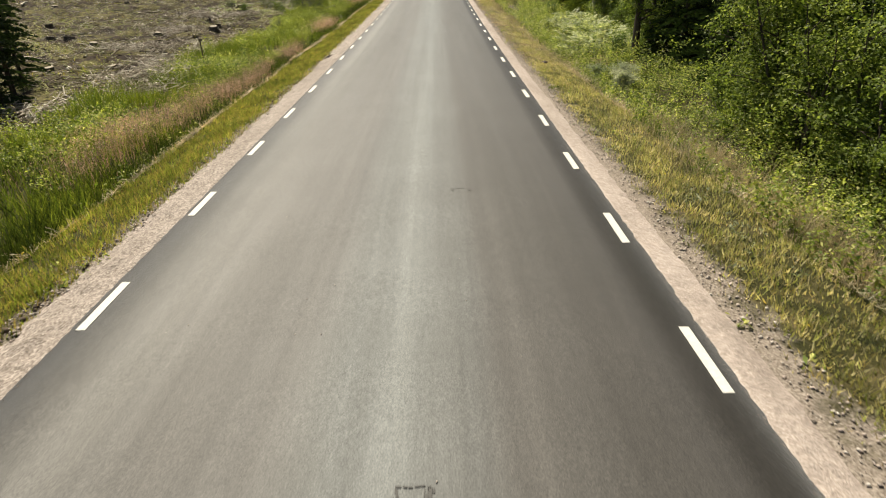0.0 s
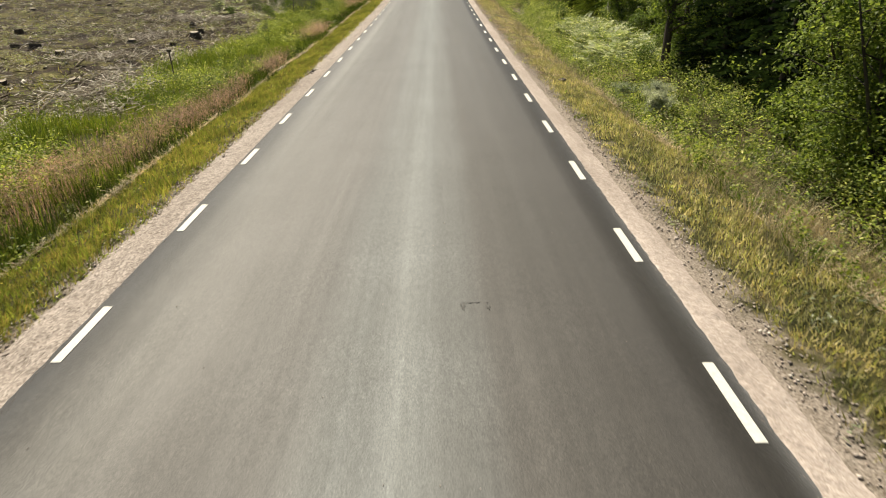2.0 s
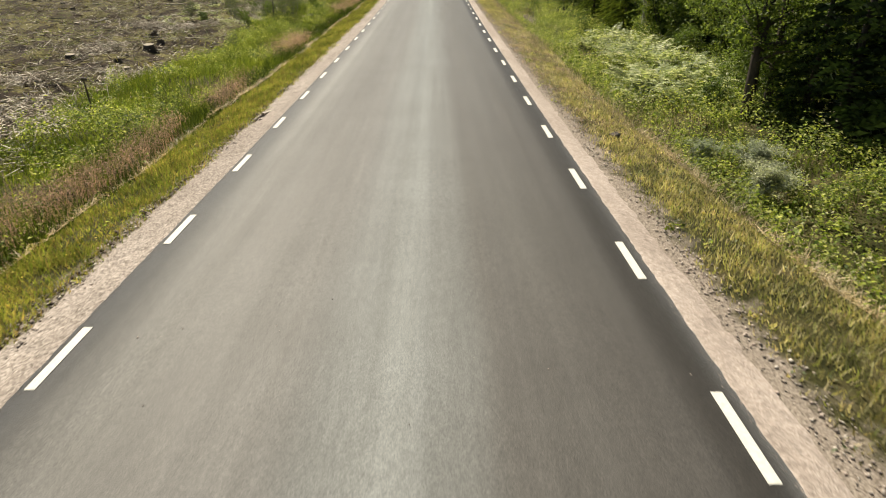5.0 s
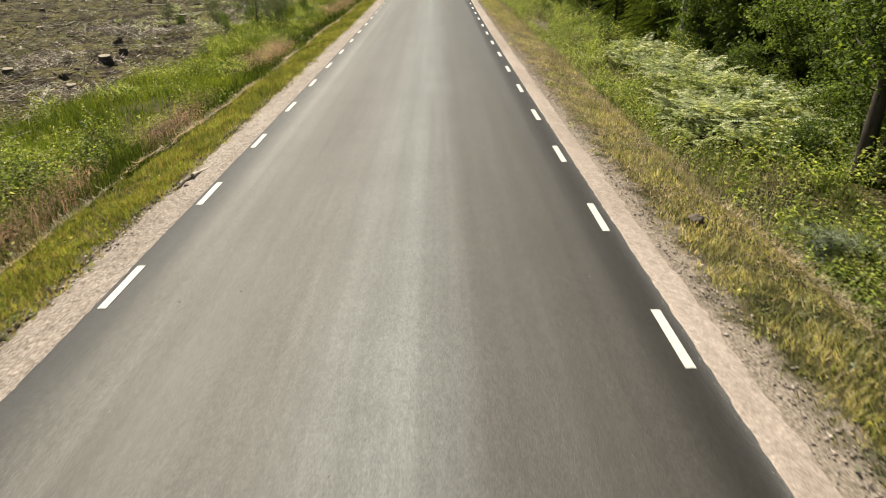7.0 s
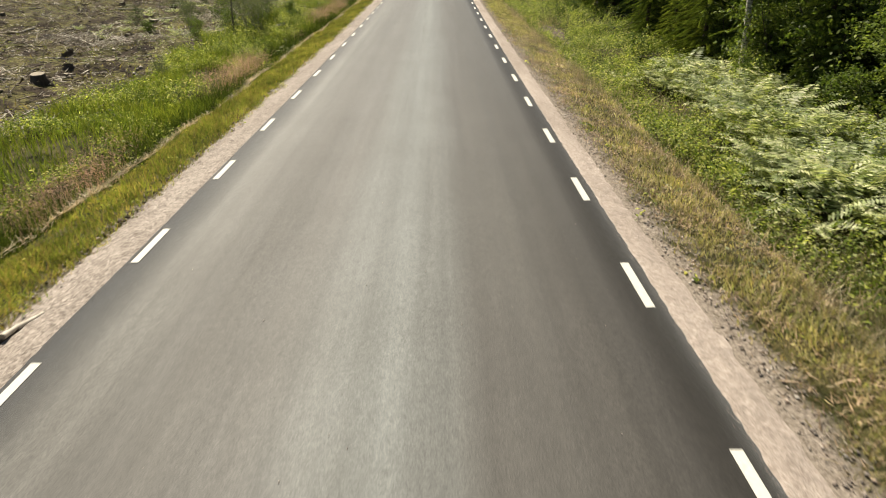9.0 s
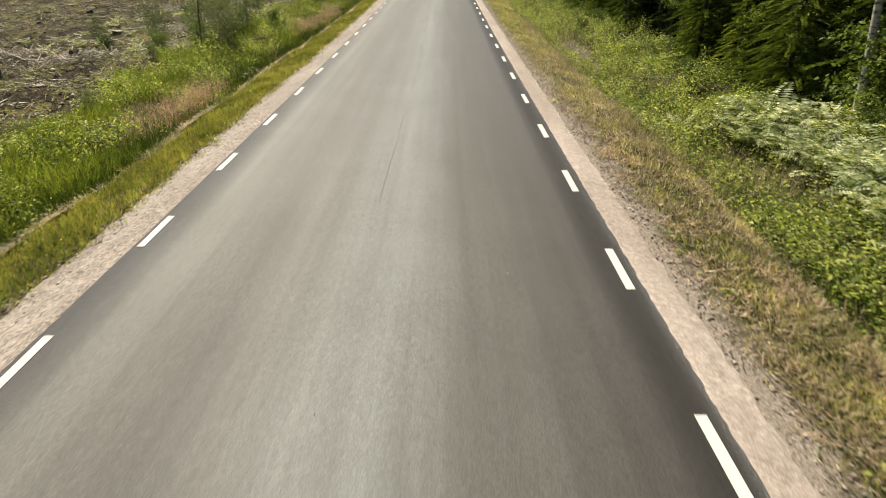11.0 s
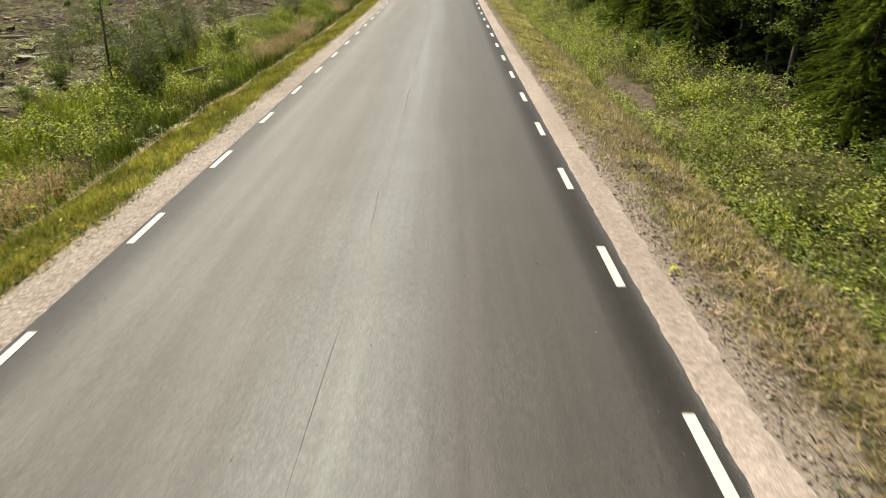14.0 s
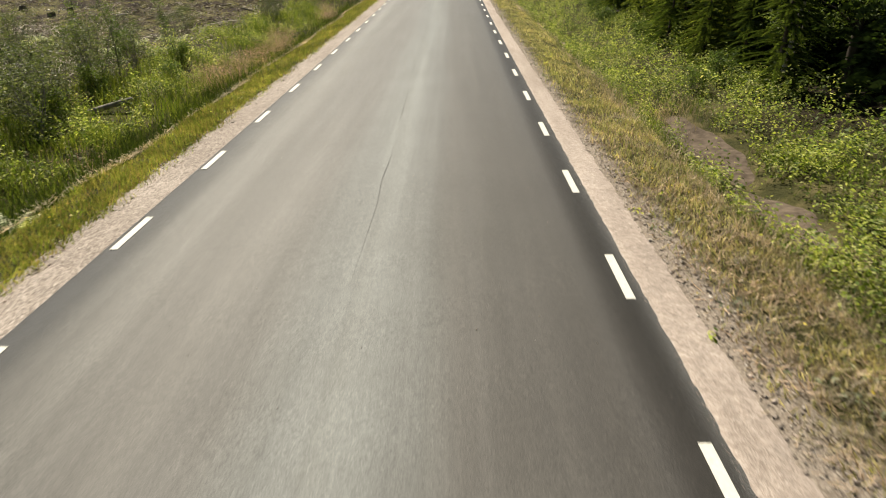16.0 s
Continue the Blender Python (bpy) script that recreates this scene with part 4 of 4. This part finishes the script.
def broadleaf(name, h, spread, seed, mat, bark, leaf=0.09, leaves=4200, stems=1, low=0.15, trunk=0.05, label="", category="tree", group="", lean=0.1):
    """A leafy tree or bush: stems, limbs, twigs, and clumps of leaves with gaps between."""
    g = np.random.default_rng(seed)
    root = thing(name, label, category, group)
    tips = []
    for s in range(stems):
        pieces = []
        a = g.uniform(0, 6.28)
        tilt = g.uniform(0.1, 0.5) * (stems > 1) + g.uniform(0, lean)
        top = np.array([math.cos(a) * tilt * h, math.sin(a) * tilt * h, h * g.uniform(0.8, 1.0)])
        t = np.linspace(0, 1, 7)[:, None]
        pts = top * t + np.stack([0.05 * h * np.sin(t[:, 0] * 4 + s), 0.05 * h * np.cos(t[:, 0] * 3 + s) - 0.05 * h, 0 * t[:, 0]], 1) * t
        pts[0, 2] -= 0.15
        pieces.append(tube(pts, trunk * (1.05 - 0.85 * t[:, 0]), 7, seed + s))
        for b in range(int(18 / max(1, stems ** 0.5))):
            q = g.uniform(low, 1.0)
            i = q * 6
            c = pts[int(min(i, 5))] + (pts[min(int(i) + 1, 6)] - pts[int(min(i, 5))]) * (i % 1)
            d = g.normal(size=3)
            d[2] = abs(d[2]) * 0.5 + 0.15
            d /= np.linalg.norm(d)
            l = spread * g.uniform(0.45, 1.0) * (1.15 - 0.6 * q)
            e = c + d * l
            pieces.append(tube(np.stack([c, c + d * l * 0.5 + np.array([0, 0, 0.06 * l]), e]), [trunk * 0.35, trunk * 0.2, 0.004], 4, b))
            for w in np.linspace(0.35, 1.05, 5):
                tips.append(c + d * l * w + g.normal(0, 0.12 * spread, 3))
        part("stem" if stems > 1 else "trunk", mesh_of("stem", *join(pieces), bark, True), root)
    tips = np.array(tips)
    pick = g.integers(0, len(tips), leaves)
    p = tips[pick] + g.normal(0, 0.075 * spread + 0.035, (leaves, 3)) * np.array([1, 1, 0.65])
    p = p[p[:, 2] > 0.03]
    part("foliage", quads("foliage", leaf_quads(p, leaf, 0.55, 0.35, seed + 5), mat), root)
    return root


bushes = [broadleaf("alder_bush", 3.6, 1.5, s, LITALDER, BARK, 0.08, 13000, 5, 0.03, 0.045, "dense green alder bush at the forest edge, leaves coloured as if sunlit", "bush", "roadside bushes") for s in (1, 2, 3)]
shade_bushes = [broadleaf("forest_bush", 3.4, 1.5, s, ALDER, BARK, 0.1, 6500, 4, 0.03, 0.04, "leafy bush under the forest trees, leaves coloured dark for shade", "bush", "forest bushes") for s in (4, 5)]
low_bushes = [broadleaf("low_bush", 1.3, 0.7, s, BIRCHLEAF, BARK, 0.075, 2400, 5, 0.05, 0.018, "low leafy green bush in the undergrowth", "bush", "roadside bushes") for s in (11, 12)]
silver = [broadleaf("silvery_bush", 1.1, 0.7, 15, SILVER, GREYBARK, 0.06, 9000, 5, 0.05, 0.015, "low silvery pale-leaved bush on the ditch bank", "bush", "roadside bushes")]
willows = [broadleaf("willow_bush", 2.0, 1.0, s, WILLOW, GREYBARK, 0.07, 2300, 6, 0.05, 0.02, "grey-green willow bush beside the ditch", "bush", "ditch willows") for s in (21, 22)]
alders = [broadleaf("alder_tree", 9, 2.0, 35, ALDER, BARK, 0.11, 6500, 1, 0.12, 0.15, "alder tree with a thick dark trunk at the forest edge", "alder tree", "forest trees", 0.04)]
birches = [broadleaf("birch_tree", 11, 2.2, s, BIRCHLEAF, BIRCH, 0.10, 6500, 1, 0.3, 0.11, "birch with a pale trunk at the forest edge", "birch tree", "forest trees") for s in (31, 32)]
saplings = [broadleaf("birch_sapling", 5.5, 1.0, s, BIRCHLEAF, SLIMBARK, 0.085, 1800, 1, 0.12, 0.045, "slender young tree with a thin pale trunk", "sapling", "forest trees", 0.12) for s in (41, 42, 43)]
young = [spruce("young_spruce", 3.4, 1.15, s, YOUNGNEEDLE, 0.03, 1.05, "bushy light green spruce at the forest edge", "young spruces", 0.13) for s in (51, 52)]
tall = [spruce("spruce_tree", 13, 2.3, s, NEEDLE, lo, 0.55, "tall dark spruce in the shaded forest", "forest trees", 0.62) for s, lo in ((61, 0.02), (62, 0.05), (63, 0.2))]

middling = [spruce("spruce_tree", 7, 1.7, 71, YOUNGNEEDLE, 0.02, 1.6, "half-grown spruce with sunlit green branches at the forest edge", "forest trees", 0.15)]

# forest edge beside the road
for i, (x, y, s) in enumerate(((8.9, 11.5, 0.9), (9.0, 14.2, 1.05), (8.8, 17.2, 1.1), (9.3, 18.6, 1.15), (9.9, 20.2, 1.0), (11.0, 16, 1.3), (11.5, 21, 1.2), (11, 11, 1.2), (10.6, 26.2, 0.8), (11.5, 29.5, 1.0), (10.6, 31.5, 0.85), (12.0, 34.5, 0.9),
                                  (9.3, 7.5, 1.0), (9.2, 4.0, 1.0), (12.5, 38, 0.9), (13, 26, 1.1), (8.6, 9.4, 0.9), (8.5, 12.9, 0.85), (8.6, 15.7, 0.95), (10.2, 13, 1.5), (10.8, 18.5, 1.5), (10.9, 24, 1.3), (10.2, 28, 0.8), (12.2, 32, 1.2),
                                  (10.6, 33.4, 0.9), (11.2, 36.4, 0.9), (11.4, 40.2, 0.85), (11.8, 43.0, 0.8), (12.4, 45.6, 0.9), (12.4, 49.5, 0.9), (12.2, 53.5, 0.8), (12.8, 30, 1.3), (13, 35, 1.2),
                                  (10.2, 44.0, 0.7), (10.0, 47.4, 0.6), (10.1, 41.0, 0.7), (12.6, 73, 0.9), (11.8, 77.5, 0.9), (12.2, 82.5, 0.9), (12, 87.5, 1.0), (12.6, 92, 1.0), (14.2, 57.2, 0.7), (15, 60, 0.8), (14.4, 64.6, 0.7), (13.6, 68.5, 0.7))):
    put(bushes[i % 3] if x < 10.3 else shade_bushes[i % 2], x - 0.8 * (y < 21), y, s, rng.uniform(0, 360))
for i, (x, y, s) in enumerate(((10.2, 41.6, 1.7), (10.7, 39.0, 1.8), (10.9, 43.6, 1.7), (8.6, 27.6, 0.9), (7.6, 29.6, 0.7), (9.2, 30.2, 1.1), (8.2, 20.5, 0.8), (8.3, 17.7, 0.8), (8.2, 14.5, 0.8), (9.6, 36.8, 1.0), (10.2, 39.2, 1.1), (9.9, 43.2, 0.9), (10.6, 45.5, 1.0), (9.4, 40.4, 0.8), (8.6, 62.2, 0.7), (7.6, 61.5, 0.6),
                                  (8.0, 47.0, 0.7), (9.3, 31.8, 0.8), (10.8, 55.0, 0.6), (11.2, 48, 0.9), (8.3, 11, 0.7), (8.5, 70.5, 0.7), (8.2, 76, 0.8), (9, 82, 0.9))):
    put(low_bushes[i % 2], x, y, s, rng.uniform(0, 360))
for i, (x, y, s) in enumerate(((9.6, 48.0, 0.8), (10.4, 53.2, 0.8), (9.3, 65.6, 0.95), (9.2, 69.0, 1.05), (9.9, 63.8, 0.8), (10.4, 64.9, 1.0), (10.4, 72.5, 1.1), (10.4, 50.2, 1.15), (11.0, 67.5, 1.2), (10.0, 76.0, 1.0), (9.8, 80.5, 1.1), (10.2, 86, 1.1), (11.5, 90, 1.2), (11.6, 46.2, 0.9))):
    put(middling[0] if i % 3 else young[i % 2], x, y, s * (0.75 if i % 3 else 1.2), rng.uniform(0, 360))
for x, y, s in ((9.3, 50.4, 0.85), (9.5, 44.8, 0.85), (10.3, 46.8, 1.0), (10.6, 42.8, 1.0), (10.3, 52.4, 0.7), (9.5, 60.8, 0.75), (10.4, 66.4, 1.0), (10.2, 70.4, 1.0), (10.6, 39.6, 0.8), (10.9, 49.2, 1.1)):
    put(middling[0], x, y, s, rng.uniform(0, 360))


def trunk_tree(x, y, s, which, turn):
    put(birches[which], x, y, s, turn)


put(alders[0], 8.0, 28.4, 1.0, 40)
put(alders[0], 8.75, 28.9, 0.7, 200)
put(alders[0], 10.2, 21.5, 0.9, 100)
trunk_tree(9.5, 41.6, 0.95, 1, 130)
trunk_tree(9.6, 30.6, 0.9, 1, 250)
trunk_tree(12.5, 43.5, 0.9, 0, 10)
trunk_tree(9.5, 60.6, 0.6, 0, 70)
trunk_tree(11.2, 64.5, 0.8, 1, 160)
put(alders[0], 10.6, 55.6, 0.8, 15)
put(alders[0], 11.4, 60.8, 0.9, 120)
for i, (x, y) in enumerate(((10.0, 61.2), (10.9, 57.6), (11.7, 58.3), (12.6, 60.5), (11.4, 62.8), (13.2, 57), (12.2, 65), (14.5, 62), (13.4, 52.5), (12.6, 69), (14, 47), (15, 66), (13.2, 40.5), (14.5, 37.5), (13.6, 55))):
    put(saplings[i % 3], x, y, rng.uniform(0.85, 1.2), rng.uniform(0, 360))
# the dark forest behind
k = 0
for gxi in range(3):
    for gyi in range(46 if gxi < 2 else 17):
        x, y = 12.7 + gxi * 2.3 + rng.normal(0, 0.4) + (gxi > 1) * gxi, -10 + gyi * (2.6 if gxi < 2 else 7) + rng.normal(0, 0.6)
        if abs(y - 98.5) < 3.5:
            continue
        put(tall[k % 2], x, y, rng.uniform(0.8, 1.15), rng.uniform(0, 360))
        k += 1
for i in range(17):
    put(tall[i % 2], 12.2 + 1.1 * (i % 2) + rng.normal(0, 0.2), 47.5 + i * 1.3, rng.uniform(0.55, 0.8), rng.uniform(0, 360))
for i, (x, y) in enumerate(((11.2, 63.2), (12.0, 60.2), (11.0, 67.4), (11.9, 57.2), (12.3, 70.5), (11.4, 73.8), (11.6, 53.6))):
    put(tall[i % 2], x, y, rng.uniform(0.75, 0.9), rng.uniform(0, 360))
# spruces that darken the hollow behind the alders
for x, y, s in ((9.0, 22.6, 0.5), (9.3, 24.4, 0.6), (9.0, 26.2, 0.55), (10.2, 23.4, 0.7), (10.4, 25.6, 0.75), (8.9, 27.4, 0.45)):
    put(tall[0], x, y, s, rng.uniform(0, 360))
# far edge of the clearing
for i in range(30):
    put(tall[i % 3], -75 + i * 1.5 + rng.normal(0, 0.5), 113 + rng.normal(0, 2.5) + abs(i - 30) * 0.2, rng.uniform(0.8, 1.1), rng.uniform(0, 360))
# a few slim conifers left standing on the clearing
for x, y, s in ((-15.9, 25.3, 0.5), (-16.6, 27.0, 0.55), (-16.3, 23.6, 0.5), (-17.6, 25.2, 0.62), (-17.2, 28.6, 0.5), (-16.8, 16.5, 0.6), (-12.0, 13.6, 0.52), (-12.9, 16.6, 0.55), (-10.0, 14.0, 0.75), (-10.3, 12.0, 0.7), (-11.2, 15.8, 0.85), (-12.4, 17.4, 0.85), (-14.5, 13.0, 0.5), (-18.5, 19.5, 0.65)):
    put(tall[1 + (s > 0.52)], x, y, s, rng.uniform(0, 360))
# ditch willows
for i, (x, y, s) in enumerate(((-10.2, 58.9, 0.95), (-11.2, 60.4, 1.1), (-11.4, 62.2, 1.0), (-11.6, 64.5, 1.15), (-12.8, 66.0, 1.0), (-12.2, 68.5, 0.8), (-13.5, 63.4, 0.9), (-14.8, 70, 0.8), (-13, 73.5, 0.7), (-11.1, 47.6, 0.45), (-10.6, 83, 0.9), (-12, 87, 1.0), (-15.5, 62.5, 0.9), (-16.8, 65.5, 0.8), (-18.5, 70.5, 0.9), (-16, 75, 0.8), (-14.2, 78.5, 0.8), (-19.5, 64, 0.7), (-21, 74, 0.8))):
    put(willows[i % 2], x, y, s, rng.uniform(0, 360))
for i, (x, y, s) in enumerate(((-10.6, 60.0, 0.8), (-12.6, 61.5, 0.9), (-11.0, 63.4, 0.8), (-14.2, 60.2, 0.7), (-13.1, 69.6, 0.9), (-15.2, 66.8, 0.7), (-17.4, 61.0, 0.6), (-9.9, 66.4, 0.6), (-10.8, 69.5, 0.7), (-12.8, 56.2, 0.5))):
    put(low_bushes[i % 2], x, y, s, rng.uniform(0, 360))
for x, y, s in ((-11.8, 59.5, 0.95), (-11.2, 65.2, 0.55), (-13.8, 67.4, 0.6), (-12.3, 72, 0.5)):
    put(saplings[0], x, y, s, rng.uniform(0, 360))
for x, y, s in ((6.1, 23.6, 0.65), (5.7, 25.6, 0.5), (6.6, 24.8, 0.6)):
    put(silver[0], x, y, s, rng.uniform(0, 360))
remove(middling + silver + shade_bushes + alders + bushes + low_bushes + willows + birches + saplings + young + tall)


def dead_shrub(x, y, h, seed):
    root = thing("dead_shrub", "bare dead shrub with pale bleached branches", "dead shrub", "dead shrubs")
    g = np.random.default_rng(seed)
    for i in range(15):
        a, e, l = g.uniform(0, 6.28), g.uniform(0.2, 1.2), h * g.uniform(0.5, 1.1)
        t = np.linspace(0, 1, 5)
        pts = np.stack([np.cos(a) * math.cos(e) * t * l, np.sin(a) * math.cos(e) * t * l, math.sin(e) * t * l + 0.05 * np.sin(t * 6)], 1)
        pieces = [tube(pts, 0.025 * (1 - 0.85 * t), 4, i)]
        for j in range(4):
            c = pts[g.integers(1, 4)]
            d = g.normal(size=3)
            d /= np.linalg.norm(d)
            pieces.append(tube(np.stack([c, c + d * l * 0.2, c + d * l * 0.35]), [0.009, 0.006, 0.002], 4, j))
        part("branch", mesh_of("branch", *join(pieces), BLEACHED), root)
    root.matrix_basis = pose(x, y, float(ground_z(x, y)))


dead_shrub(-19.8, 81.5, 1.6, 1)
dead_shrub(-14.2, 65.6, 1.7, 2)
dead_shrub(-13.2, 60.5, 0.9, 3)
dead_shrub(-22.5, 78.0, 1.0, 4)


def post(x, y, h):
    root = thing("marker_post", "thin dark weathered stake with a block on top", "stake", "stakes")
    z = np.linspace(-0.2, h, 6)
    v, f = tube(np.stack([0.02 * np.sin(z * 2), 0.01 * z, z], 1), np.linspace(0.035, 0.025, 6), 7, 3)
    part("stake", mesh_of("stake", v, f, POSTWOOD, True), root)
    part("stake_top", mesh_of("stake_top", np.concatenate([v[-7:], v[-7:].mean(0)[None] + np.array([[0, 0, 0.02]])]), np.array([(j, (j + 1) % 7, 7) for j in range(7)]), POSTWOOD), root)
    bm = bmesh.new()
    bmesh.ops.create_cube(bm, size=1.0, matrix=pose(0.02, 0.01, h + 0.04, 4, 6, 30) @ Matrix.Diagonal((0.17, 0.12, 0.08, 1)))
    bmesh.ops.bevel(bm, geom=bm.edges[:], offset=0.012, segments=2, affect="EDGES")
    me = bpy.data.meshes.new("cap_block")
    bm.to_mesh(me)
    bm.free()
    me.materials.append(POSTWOOD)
    part("cap_block", me, root, "dark wooden block on top")
    root.matrix_basis = pose(x, y, float(ground_z(x, y)))


post(-10.9, 32.0, 1.4)
